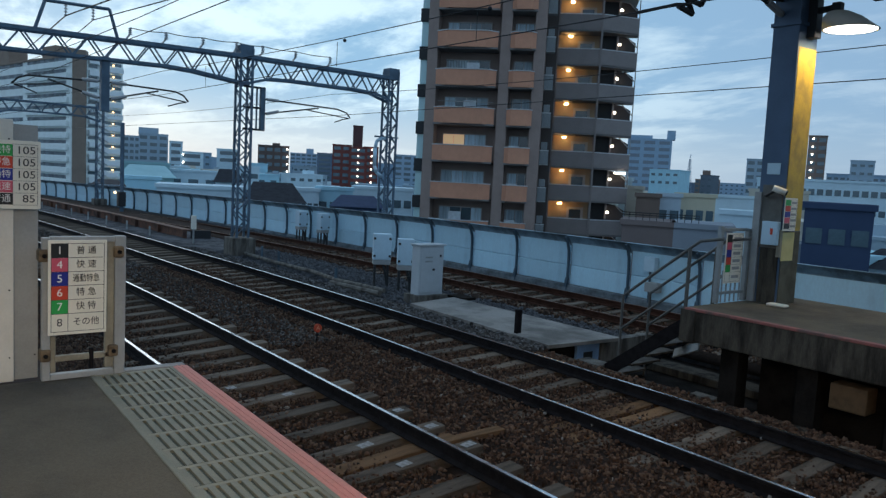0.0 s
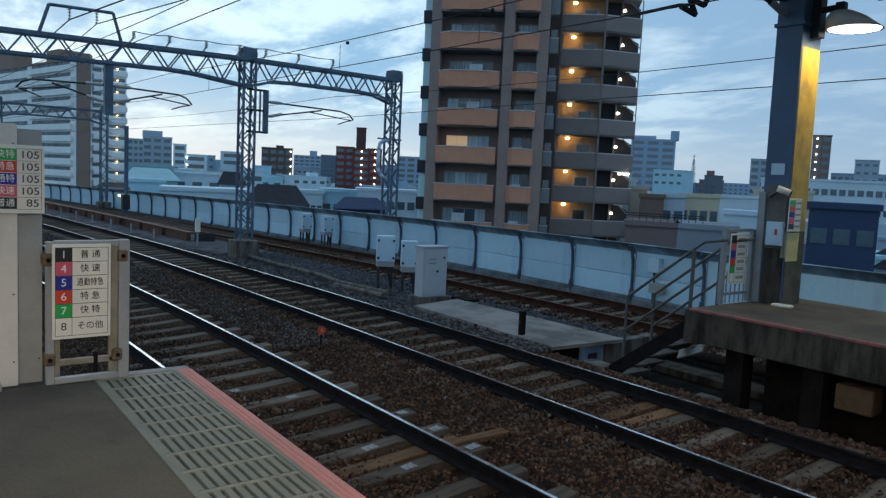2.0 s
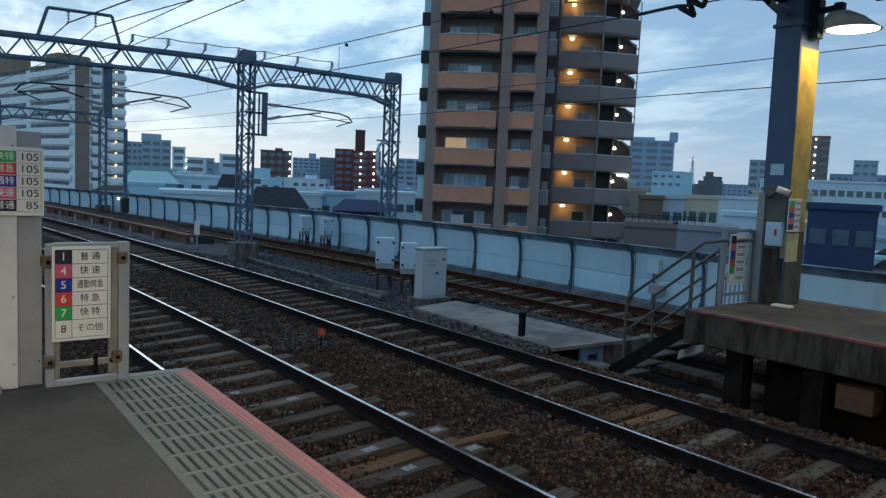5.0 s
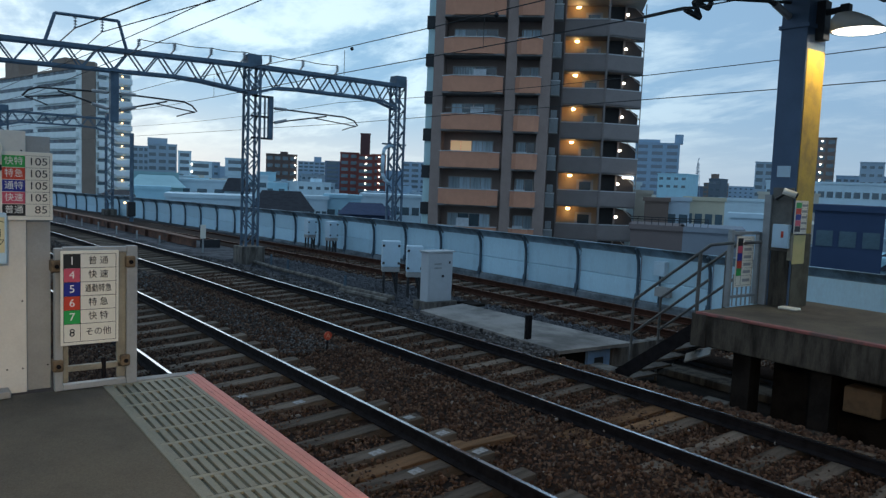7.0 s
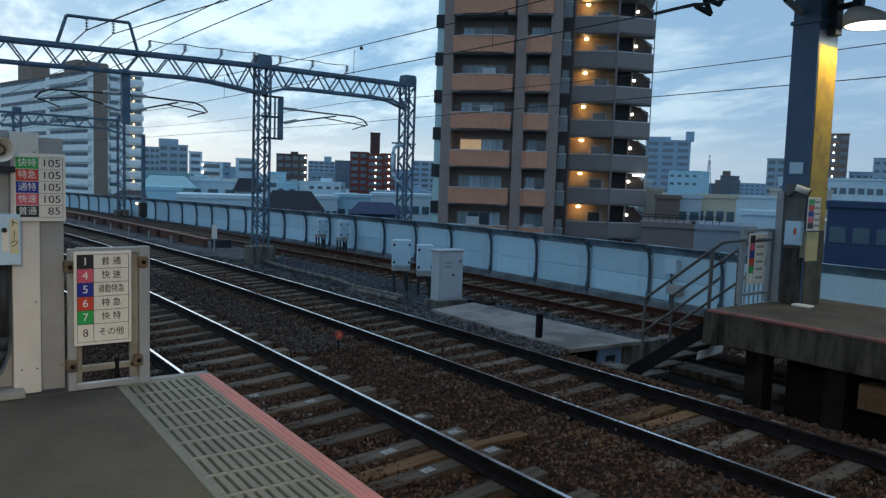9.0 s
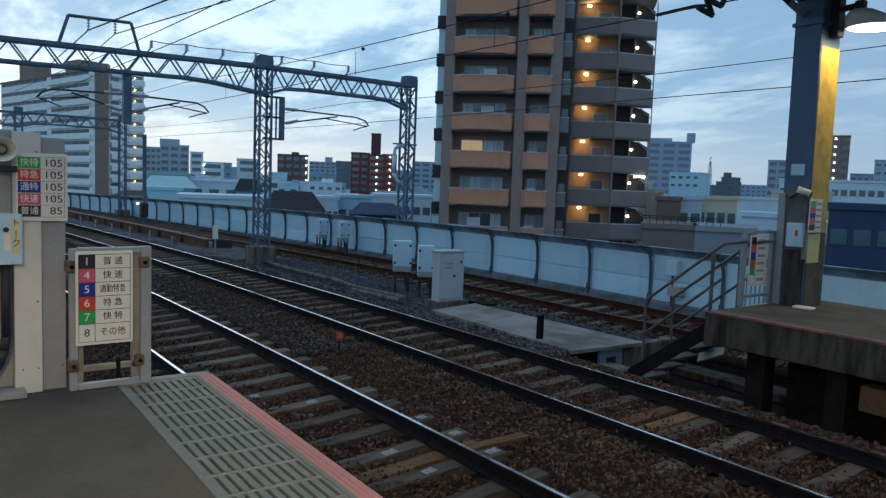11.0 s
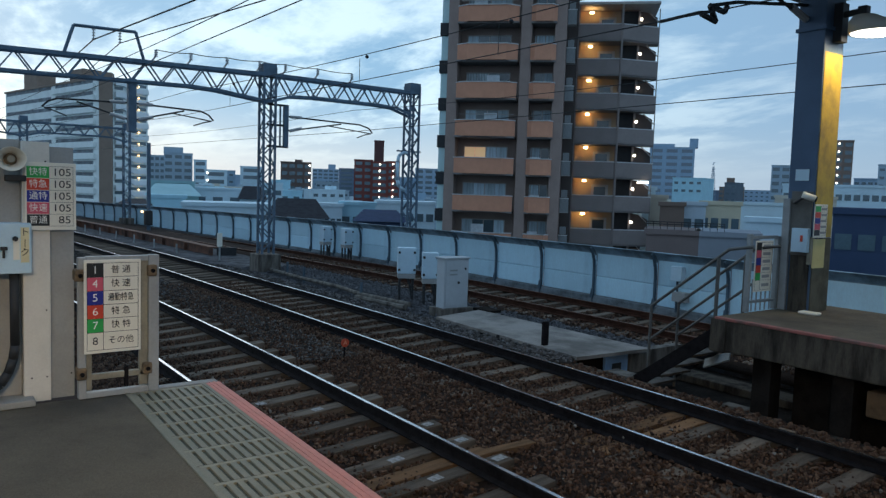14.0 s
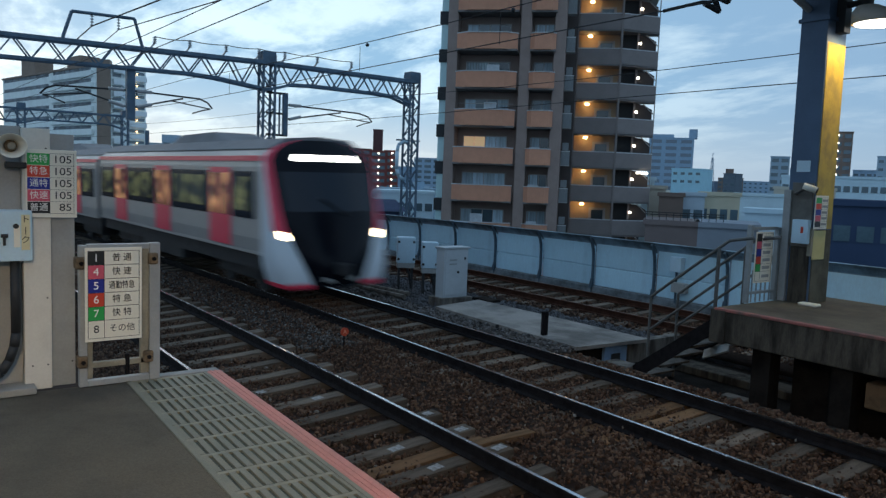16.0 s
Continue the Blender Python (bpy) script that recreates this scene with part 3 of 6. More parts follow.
# raised frame on the beam for the feeders
bm = B()
pipe(bm, [(GX, 0.62, 6.50), (GX, 0.9, 7.40), (GX, 2.66, 7.45), (GX, 2.92, 6.55)], 0.05)
part("feeder_frame", bm, M_mast, g1, "raised steel feeder frame")
for y in (1.45, 2.2):
    bm = B()
    insulator(bm, (GX, y, 7.04), 0.36, 0.06)
    part("insulator", bm, M_insul, g1)
for y in (3.25, 4.35, 5.55, 6.7, 7.65, 8.9, 10.3):
    bm = B()
    zi = 6.64 - 0.022 * max(0.0, 7.02 - y)
    bar(bm, (GX, y - 0.12, zi + 0.05), (GX, y + 0.02, zi + 0.25), 0.05)
    insulator(bm, (GX, y + 0.02, zi + 0.23), 0.22, 0.07)
    part("insulator", bm, M_insul, g1)
# signal box frame on the leg
bm = B()
box(bm, GX - 0.06, 7.62, 4.2, GX + 0.06, 7.80, 5.65, 0.01)
part("insulator_frame", bm, M_mast, g1, "dark upright of the bracket frame")
part("insulator_frame", bar(B(), (GX, 7.50, 4.2), (GX, 7.50, 5.65), 0.05), M_mast, g1)
for z in (4.2, 4.95, 5.65):
    part("bracket", bar(B(), (GX, 7.02, z), (GX, 7.8, z), 0.07), M_black, g1)


def cantilever(x, y0, y1, z, label):
    c = thing("cantilever", label, "catenary bracket", "catenary brackets")
    s = 1 if y1 > y0 else -1
    bm = B()
    pipe(bm, [(x, y0, z), (x, y0 + (y1 - y0) * 0.85, z - 0.06), (x, y1 - s * 0.1, z - 0.16), (x, y1 + s * 0.06, z - 0.34)], 0.028)
    part("upper_tube", bm, M_black, c)
    bm = B()
    pipe(bm, [(x, y0, z - 0.5), (x, y0 + (y1 - y0) * 0.62, z - 0.10)], 0.026)
    part("strut", bm, M_black, c)
    bm = B()
    pipe(bm, [(x, y0 + (y1 - y0) * 0.45, z - 0.2), (x, y1, z - 0.36), (x, y1 - s * 0.25, z - 0.42), (x, y1 - s * 0.6, z - 0.55)], 0.02)
    part("steady_arm", bm, M_black, c)
    for q in (z, z - 0.5):
        bm = B()
        tube(bm, (x, y0 + s * 0.05, q), (x, y0 + s * 0.5, q + (0.0 if q == z else 0.12)), 0.055, 8)
        part("insulator", bm, M_insul, c)
    return c


cantilever(GX, 7.82, 11.2, 5.28, "dark catenary bracket on the gantry leg")
cantilever(GX, 2.68, 5.06, 5.25, "dark catenary bracket over the middle track")
bm = B()
box(bm, GX - 0.12, 2.42, 4.35, GX + 0.12, 2.66, 6.0, 0.01)
solid("drop_post", bm, M_mast, "blue grey steel drop post under the gantry beam", "post")
cantilever(GX, 2.40, 0.1, 5.25, "dark catenary bracket over the platform track")
gantry(-55, ((9.3, 0.2), (3.0, 0.2), (-9.5, 0.2)), (-9.5, 9.3), 6.4, 1.0, "farther blue grey lattice gantry")


def wire(pts, r, label, sag=0.0, mat_=None):
    bm = B()
    line = []
    for a, b in zip(pts, pts[1:]):
        a, b = Vector(a), Vector(b)
        n = 10
        line += [a.lerp(b, i / n) - Vector((0, 0, 4 * sag * (i / n) * (1 - i / n))) for i in range(n)]
    line.append(Vector(pts[-1]))
    rings = []
    for p in line:
        rings.append([bm.verts.new(p + Vector((0, math.cos(k * math.tau / 5), math.sin(k * math.tau / 5))) * r) for k in range(5)])
    for p, q in zip(rings, rings[1:]):
        for k in range(5):
            bm.faces.new((p[k], p[(k + 1) % 5], q[(k + 1) % 5], q[k]))
    return solid("overhead_wire", bm, mat_ or M_wire, label, "wire", "overhead wires")


def along(off, z, r, label, x0=-118, x1=14, sag=0.0):
    xs = [x0, -95, -55, GX, 3, x1]
    return wire([(x, off + bend(x), z) for x in xs], r, label, sag)


along(4.6, 5.05, 0.009, "thin contact wire over the middle track")
along(4.6, 5.8, 0.009, "thin messenger wire over the middle track", sag=0.25)
along(0.76, 5.05, 0.008, "thin contact wire over the platform track")
along(0.76, 5.6, 0.008, "thin messenger wire over the platform track", sag=0.25)
along(10.75, 4.95, 0.010, "thin contact wire over the outer track")
along(10.75, 5.74, 0.009, "thin messenger wire over the outer track", sag=0.25)


# ---- buildings ----
M_glass = glassy("window_glass", (0.09, 0.14, 0.17))
# pale colour stands for sky light coming through the side panes
M_skylit = mat("frosted_teal_glass", (0.50, 0.72, 0.74), 0.3, var=0.15, scale=1.0, bump=0.0, spec=0.7)
M_curtain = mat("curtained_glass", (0.28, 0.37, 0.41), 0.25, var=0.6, scale=1.6, bump=0, stretch=(4, 1, 0.3), spread=0.4, spec=0.8)
M_tile = mat("brown_tile", (0.30, 0.225, 0.197), 0.7, var=0.15, scale=1.5, bump=0.15, fine=14)
M_orange = mat("terracotta_tile", (0.62, 0.29, 0.18), 0.7, var=0.15, scale=1.2, bump=0.12, fine=16, spread=0.05)
M_taupe = mat("taupe_tile", (0.25, 0.215, 0.205), 0.7, var=0.14, scale=1.2, bump=0.12, fine=16, spread=0.05)
M_inside = mat("gallery_wall", (0.40, 0.29, 0.19), 0.8, var=0.12, scale=1.0, bump=0.05)
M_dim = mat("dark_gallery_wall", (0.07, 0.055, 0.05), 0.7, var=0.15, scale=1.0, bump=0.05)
M_sidepanel = mat("grey_side_panel", (0.23, 0.25, 0.26), 0.6, var=0.25, scale=2.5, bump=0.1, stretch=(8, 1, 1))
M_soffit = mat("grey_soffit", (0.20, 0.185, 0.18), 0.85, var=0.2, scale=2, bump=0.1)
M_coprail = mat("pale_coping", (0.55, 0.56, 0.56), 0.6, 0.1, 0.2, 2, 0.05)
M_room = glow("lit_room", (1.0, 0.66, 0.36), 0.28)
M_pale_curtain = mat("pale_curtain", (0.46, 0.60, 0.68), 0.35, var=0.35, scale=1.2, bump=0, stretch=(5, 1, 0.3), spread=0.3, spec=0.7)
M_dark_pane = glassy("dark_pane", (0.035, 0.055, 0.07))
M_blind = mat("white_laundry", (0.62, 0.68, 0.72), 0.8, var=0.25, scale=3, bump=0.1)
M_slabedge = mat("slab_edge", (0.42, 0.40, 0.38), 0.8, var=0.2, scale=2, bump=0.1)
M_lampglow = glow("warm_lamp", (1.0, 0.62, 0.24), 24.0)
M_whiteglow = glow("white_lamp", (1.0, 0.9, 0.75), 7.0)
M_redlamp = glow("amber_lamp", (1.0, 0.65, 0.3), 5.0)


def apartment():
    """Tower with bowed balconies; u runs along the front, v away from the line, floors 2.9 m."""
    a = thing("apartment_tower", "brown tiled apartment tower with terracotta balconies", "apartment building", at=pose(-40.8, 37.3, 0, 0, 0, 43.5))
    F = 2.9
    Z0 = -1.52
    GZ = -1.30
    G = 1.12
    # bodies
    part("wall", bx(-8.9, 1.6, -8, -0.1, 18, 32), M_tile, a, "brown tiled body")
    part("wall", bx(-0.2, 9.7, -8, 6.1, 18, 19.0), M_tile, a, "brown tiled wing")
    for u0, u1, v in ((-8.95, -8.15, 0.0), (-3.32, -2.5, 0.1), (-0.75, 0.1, 0.1)):
        part("pier", bx(u0, v, -8, u1, 2.2, 32, bev=0.04), M_tile, a, "brown tiled pier")
    part("pier", bx(4.50, 7.55, -8, 4.66, 7.75, 19.0), M_taupe, a)
    part("pier", bx(0.6, 7.7, -8, 0.98, 9.7, 19.0), M_taupe, a)
    part("roof", bx(-0.1, 7.5, 19.0, 7.6, 18, 19.0 + 0.2), M_slabedge, a, "pale roof slab")
    part("downpipe", tube(B(), (7.72, 9.25, -8), (7.72, 9.25, 19.0), 0.045), M_galv, a)

    part("tube_lamp", bx(6.5, 8.6, 4.05, 7.45, 8.7, 4.2), M_whiteglow, a, "white tube lamp on the gallery")

    def bowed(u0, u1, h, deep, n=11):
        bm = B()
        prev = None
        for i in range(n + 1):
            f = i / n
            u = u0 + (u1 - u0) * f
            v = -deep * min(1.0, 5.5 * min(f, 1 - f))
            ring = [bm.verts.new(p) for p in ((u, v, 0), (u, v, h), (u, v + 0.14, h), (u, v + 0.14, 0))]
            if prev:
                for k in range(4):
                    bm.faces.new((prev[k], ring[k], ring[(k + 1) % 4], prev[(k + 1) % 4]))
            else:
                bm.faces.new(ring)
            prev = ring
        bm.faces.new(prev[::-1])
        return bm

    wide = mesh_of("parapet", bowed(-8.2, -3.5, 1.2, 0.5), M_orange)
    wide_rail = mesh_of("rail", bowed(-8.25, -3.45, 0.07, 0.56), M_coprail)
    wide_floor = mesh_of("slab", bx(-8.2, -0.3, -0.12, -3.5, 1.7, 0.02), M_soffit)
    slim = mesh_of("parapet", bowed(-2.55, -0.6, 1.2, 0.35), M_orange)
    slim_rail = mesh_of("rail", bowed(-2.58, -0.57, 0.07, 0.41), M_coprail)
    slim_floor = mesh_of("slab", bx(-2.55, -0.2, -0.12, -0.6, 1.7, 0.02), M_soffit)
    grey = mesh_of("parapet", bx(0.88, 0.6, 0, 4.0, 0.75, 1.25), M_taupe)
    bm = B()
    vs = [bm.verts.new(p) for p in ((4.15, 0.6, 0), (6.9, 2.1, 0), (6.9, 2.3, 0), (4.15, 0.8, 0), (4.15, 0.6, 1.25), (6.9, 2.1, 1.25), (6.9, 2.3, 1.25), (4.15, 0.8, 1.25))]
    for q in ((0, 1, 2, 3), (4, 5, 6, 7), (0, 1, 5, 4), (1, 2, 6, 5), (2, 3, 7, 6), (3, 0, 4, 7)):
        bm.faces.new([vs[i] for i in q])
    side = mesh_of("parapet", bm, M_taupe)
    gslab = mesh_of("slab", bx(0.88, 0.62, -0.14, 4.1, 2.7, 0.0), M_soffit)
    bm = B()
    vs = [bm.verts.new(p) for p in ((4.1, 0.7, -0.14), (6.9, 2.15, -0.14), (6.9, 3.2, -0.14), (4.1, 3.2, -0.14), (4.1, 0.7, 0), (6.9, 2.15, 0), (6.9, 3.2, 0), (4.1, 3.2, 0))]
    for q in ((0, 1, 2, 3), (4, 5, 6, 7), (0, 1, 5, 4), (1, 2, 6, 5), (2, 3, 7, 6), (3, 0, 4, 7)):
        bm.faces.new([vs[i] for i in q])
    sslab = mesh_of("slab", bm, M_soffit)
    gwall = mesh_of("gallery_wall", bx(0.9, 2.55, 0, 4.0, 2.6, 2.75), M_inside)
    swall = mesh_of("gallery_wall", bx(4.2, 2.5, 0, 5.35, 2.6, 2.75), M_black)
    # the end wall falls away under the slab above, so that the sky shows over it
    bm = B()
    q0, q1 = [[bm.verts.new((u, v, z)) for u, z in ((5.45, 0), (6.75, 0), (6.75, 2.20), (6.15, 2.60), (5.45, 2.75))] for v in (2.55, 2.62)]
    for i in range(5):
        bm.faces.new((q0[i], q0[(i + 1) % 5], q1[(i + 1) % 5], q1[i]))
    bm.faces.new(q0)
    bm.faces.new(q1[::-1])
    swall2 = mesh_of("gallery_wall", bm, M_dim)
    back2 = mesh_of("brace", bar(B(), (6.0, 2.45, 2.74), (6.88, 2.45, 1.80), 0.06, 0.08), M_slabedge)
    arail = mesh_of("rail", bar(B(), (4.15, 0.7, 1.28), (6.9, 2.2, 1.28), 0.20, 0.08), M_coprail)
    door = mesh_of("door", bx(2.55, 2.48, 0, 3.45, 2.50, 2.05), M_dark_pane)
    lamp = mesh_of("lamp", bx(1.62, 1.75, 2.46, 1.92, 2.05, 2.62, bev=0.06), M_lampglow)
    slamp = mesh_of("lamp", bx(5.42, 1.95, 1.85, 5.62, 2.10, 2.07, bev=0.06), M_whiteglow)
    grail = mesh_of("rail", bx(0.88, 0.56, 1.25, 4.0, 0.79, 1.33), M_coprail)
    back = mesh_of("column", bx(5.3, 2.1, 0, 5.45, 2.3, 2.75), M_taupe)
    # sliding panes, each with what hangs behind it
    looks = (M_curtain, M_pale_curtain, M_dark_pane, M_glass, M_room)
    pane_w = [mesh_of("window_pane", bx(-0.42, 1.5, 0.1, 0.42, 1.58, 2.15), m) for m in looks]
    ac = mesh_of("air_conditioner", bx(-0.40, 0.75, 0.75, 0.40, 1.05, 1.40, bev=0.03), M_blind)
    wash = mesh_of("laundry", bx(-0.5, 0.45, 1.12, 0.5, 0.52, 1.85, bev=0.02), M_blind)
    pole = mesh_of("drying_pole", bx(-2.2, 0.35, 1.72, 2.2, 0.39, 1.76), M_slabedge)
    choose = random.Random(4)
    pane = mesh_of("side_pane", bx(-9.55, 0.5, 0.1, -8.95, 2.0, 1.98), M_skylit)
    hood = mesh_of("side_balcony", bx(-9.65, 0.3, -0.9, -8.95, 2.2, 0.05), M_black)
    unit_bm = bx(0.14, 1.2, 0.05, 0.82, 2.0, 0.12)
    unit = mesh_of("side_balcony", unit_bm, M_greypaint)
    unit_front = mesh_of("side_balcony_panel", bx(0.14, 1.2, 0.12, 0.82, 1.26, 1.15, bev=0.02), M_sidepanel)
    unit_rail = mesh_of("side_balcony_rail", bx(0.12, 1.18, 1.15, 0.84, 1.28, 1.22), M_coprail)
    unit_ac = mesh_of("air_conditioner", bx(0.22, 1.4, 1.25, 0.70, 1.75, 1.85, bev=0.03), M_sidepanel)
    # backing added in a dark colour for the shade between the wings
    part("gap_wall", bx(0.1, 3.0, -8, 0.95, 3.1, 19.0), M_dim, a, "recessed wall between the wings, coloured dark for shade")
    frame_ = mesh_of("door_frame", bx(2.35, 2.505, 0, 3.65, 2.54, 2.25), M_slabedge)
    frames_ = []
    for u0, u1 in ((-7.66, -4.14), (-2.26, -0.84)):
        wframe = B()
        for z in (0.06, 2.15):
            box(wframe, u0, 1.44, z, u1, 1.50, z + 0.07)
        for u in (u0, (u0 + u1) / 2, u1 - 0.07):
            box(wframe, u, 1.44, 0.06, u + 0.07, 1.50, 2.2)
        frames_.append(mesh_of("window_frame", wframe, M_slabedge))
    wing = (grey, side, gslab, sslab, gwall, swall, door, lamp, slamp, frame_, grail, back, swall2, back2, arail)
    for k in range(-1, 11):
        z = Z0 + F * k
        me = [wide, wide_rail, wide_floor, slim, slim_rail, slim_floor, pane, hood, unit, unit_front, unit_rail, unit_ac, *frames_]
        if k < 7:
            me += wing
        for m in me:
            o = part(m.name.split(".")[0], m, None, a)
            o.location = (0, 0, z + (1.2 if m in (wide_rail, slim_rail) else 0))
            if m in wing:
                o.location, o.scale = (0, 7.0, GZ + F * k), (G, 1, 1)
        for i, u in enumerate((-7.2, -6.33, -5.47, -4.6, -1.9, -1.18)):
            pick = choose.choice((0, 1, 1, 2, 3, 3))
            if (k, i) in ((2, 0), (2, 1)):
                pick = 4
            o = part("window_pane", pane_w[pick], None, a, "warmly lit pane" if pick == 4 else "")
            o.location = (u, 0, z)
        for m, u, odds in ((ac, choose.uniform(-7.0, -4.6), 0.5), (wash, choose.uniform(-6.8, -4.6), 0.35), (pole, -5.85, 0.6), (ac, -1.9, 0.35)):
            if choose.random() < odds:
                part(m.name.split(".")[0], m, None, a).location = (u, 0, z)
    return a


apartment()
PAINT = {}


def paint(key, color, **kw):
    if key not in PAINT:
        PAINT[key] = mat("render_" + key, color, 0.8, var=0.16, scale=0.5, bump=0.05, fine=4, **kw)
    return PAINT[key]


def block(x, y, rz, w, d, top, wall, label, floors=0, cols=0, band=None, lit=0, roofbox=(), pitch=None, name="office_building"):
    """A building: u along the front, windows or balcony bands on front and both ends."""
    b = thing(name, label, "building", "city buildings", at=pose(x, y, 0, 0, 0, rz))
    part("wall", bx(-w / 2, 0, -8, w / 2, d, top), wall, b)
    part("roof", bx(-w / 2 - 0.15, -0.15, top, w / 2 + 0.15, d + 0.15, top + 0.35), wall, b)
    for u, ww, hh in roofbox:
        part("penthouse", bx(u - ww / 2, d * 0.25, top + 0.35, u + ww / 2, d * 0.75, top + 0.35 + hh), wall, b)
    if floors:
        f = pitch or 2.9
        bw = w / max(cols, 1)
        hw = bw * 0.36 if cols == 1 or floors > 3 else min(bw * 0.36, 0.75)
        if name == "house":
            hw = min(hw, 0.45)
        me = mesh_of("window", bx(-hw, -0.06, 0, hw, 0.05, f * (0.5 if floors > 3 else 0.32)), band or M_glass)
        lamp = mesh_of("lamp", bx(-0.25, -0.4, 0, 0.25, -0.1, 0.5), M_whiteglow) if lit else None
        for i in range(floors):
            z = top - f * (i + 1) + f * 0.28
            for j in range(cols):
                o = part("window", me, None, b)
                o.location = (-w / 2 + bw * (j + 0.5), 0, z)
            if lit and i % 1 == 0:
                o = part("lamp", lamp, None, b)
                o.location = (lit, 0, z + f * 0.3)
    return b
M_bandgrey = glassy("band_grey", (0.16, 0.20, 0.25), 0.4)
# blocks in the haze paint carry distance haze as a pale blue colour
block(-367.3, 94.3, 75.1, 7.0, 7.0, 15.1, paint('grey', (0.34, 0.44, 0.52)), 'grey far apartment block', 8, 3)
block(-326.3, 92.2, 73.7, 11.7, 11.7, 15.1, paint('grey', (0.34, 0.44, 0.52)), 'grey stepped apartment block with balcony bands', 9, 3, roofbox=((-2, 8, 2.5),))
block(-314.2, 97.8, 72.2, 5.2, 5.2, 12.3, paint('white', (0.58, 0.74, 0.82)), 'white narrow building in the city beyond', 7, 1)
block(-283.8, 94.1, 71.1, 8.4, 8.4, 7.8, paint('white', (0.58, 0.74, 0.82)), 'white building with a dark lit stair', 5, 1, lit=-3.1)
block(-297.8, 113.9, 68.5, 9.1, 9.1, 10.1, paint('white', (0.58, 0.74, 0.82)), 'white office block with dark window bands', 5, 1)
block(-238.2, 101.0, 66.4, 6.4, 6.4, 4.5, paint('cyan', (0.4, 0.68, 0.8)), 'pale plain block in the city beyond')
block(-272.5, 122.3, 65.3, 11.9, 11.9, 12.1, paint('brown', (0.12, 0.085, 0.075)), 'dark brown apartment block', 7, 4, lit=5.3, roofbox=((1, 3, 1),))
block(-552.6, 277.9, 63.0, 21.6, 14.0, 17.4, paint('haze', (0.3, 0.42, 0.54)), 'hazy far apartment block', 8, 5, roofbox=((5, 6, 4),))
block(-439.2, 235.7, 61.5, 10.1, 10.1, 15.5, paint('dkblue', (0.12, 0.17, 0.24)), 'blue grey far block', 7, 1)
block(-286.3, 160.9, 60.2, 8.2, 8.2, 15.2, paint('red', (0.18, 0.052, 0.044)), 'dark red apartment block with balconies', 8, 2)
block(-283.8, 167.2, 59.0, 4.3, 8.0, 23.9, paint('darkred', (0.10, 0.045, 0.045)), 'dark red lift tower of an apartment block')
block(-282.0, 166.6, 58.9, 8.0, 3.0, 14.6, paint('red', (0.18, 0.052, 0.044)), 'dark red stair bay with lamps', 8, 1, lit=0.1)
block(-281.4, 172.9, 57.9, 6.5, 6.5, 15.0, paint('red', (0.18, 0.052, 0.044)), 'dark red block with lit galleries', 8, 2, lit=0.3)
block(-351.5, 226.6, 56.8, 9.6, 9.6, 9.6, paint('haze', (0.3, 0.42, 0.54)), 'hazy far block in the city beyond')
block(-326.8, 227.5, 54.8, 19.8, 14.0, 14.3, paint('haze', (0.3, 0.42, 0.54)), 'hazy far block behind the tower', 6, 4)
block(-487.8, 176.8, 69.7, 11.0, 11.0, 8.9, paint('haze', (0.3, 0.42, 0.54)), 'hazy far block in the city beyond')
block(-204.4, 268.5, 37.0, 18.9, 14.0, 25.0, paint('haze', (0.3, 0.42, 0.54)), 'apartment slab with balcony bands, paled blue for haze', 12, 3, band=M_bandgrey, roofbox=((-4, 10, 1.6), (9, 3.5, 4)))
block(-273.6, 391.1, 34.8, 6.5, 6.5, 12.3, paint('slate', (0.1, 0.12, 0.145)), 'small far block in the city beyond')
block(-307.9, 464.5, 33.4, 16.8, 14.0, 9.5, paint('dkblue', (0.12, 0.17, 0.24)), 'dark far block in the city beyond')
block(-280.8, 434.4, 32.7, 15.5, 14.0, 11.4, paint('tan', (0.2, 0.145, 0.12)), 'far brick block with lights', 4, 6, lit=6.2, roofbox=((-1,5,6),))
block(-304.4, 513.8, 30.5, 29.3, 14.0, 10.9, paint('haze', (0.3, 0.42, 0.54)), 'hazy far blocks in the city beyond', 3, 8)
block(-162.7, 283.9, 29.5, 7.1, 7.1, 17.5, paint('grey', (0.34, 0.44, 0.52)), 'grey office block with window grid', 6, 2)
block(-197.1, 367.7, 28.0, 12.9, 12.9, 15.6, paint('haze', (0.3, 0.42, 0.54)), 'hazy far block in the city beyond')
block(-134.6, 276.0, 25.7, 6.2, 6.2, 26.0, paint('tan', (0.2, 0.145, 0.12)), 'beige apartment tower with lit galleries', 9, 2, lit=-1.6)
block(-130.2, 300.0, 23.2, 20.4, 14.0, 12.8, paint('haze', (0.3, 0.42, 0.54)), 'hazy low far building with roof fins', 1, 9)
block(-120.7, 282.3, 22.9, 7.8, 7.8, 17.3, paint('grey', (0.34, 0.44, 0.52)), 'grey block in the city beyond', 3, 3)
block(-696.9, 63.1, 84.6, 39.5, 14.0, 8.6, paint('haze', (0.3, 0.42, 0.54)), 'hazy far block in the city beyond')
block(-115.4, 29.6, 74.1, 6.5, 14.0, 2.7, paint('teal', (0.3, 0.52, 0.56)), 'pale teal warehouse in the city beyond')
block(-118.1, 37.6, 70.9, 7.9, 7.9, 1.8, paint('white', (0.58, 0.74, 0.82)), 'white low works building', 1, 3)
block(-138.8, 53.7, 67.7, 7.6, 7.6, 3.0, paint('white', (0.58, 0.74, 0.82)), 'white low building in the city beyond', 1, 4)
block(-67.8, 21.0, 70.3, 7.8, 7.0, 0.7, paint('white', (0.58, 0.74, 0.82)), 'long white low roof')
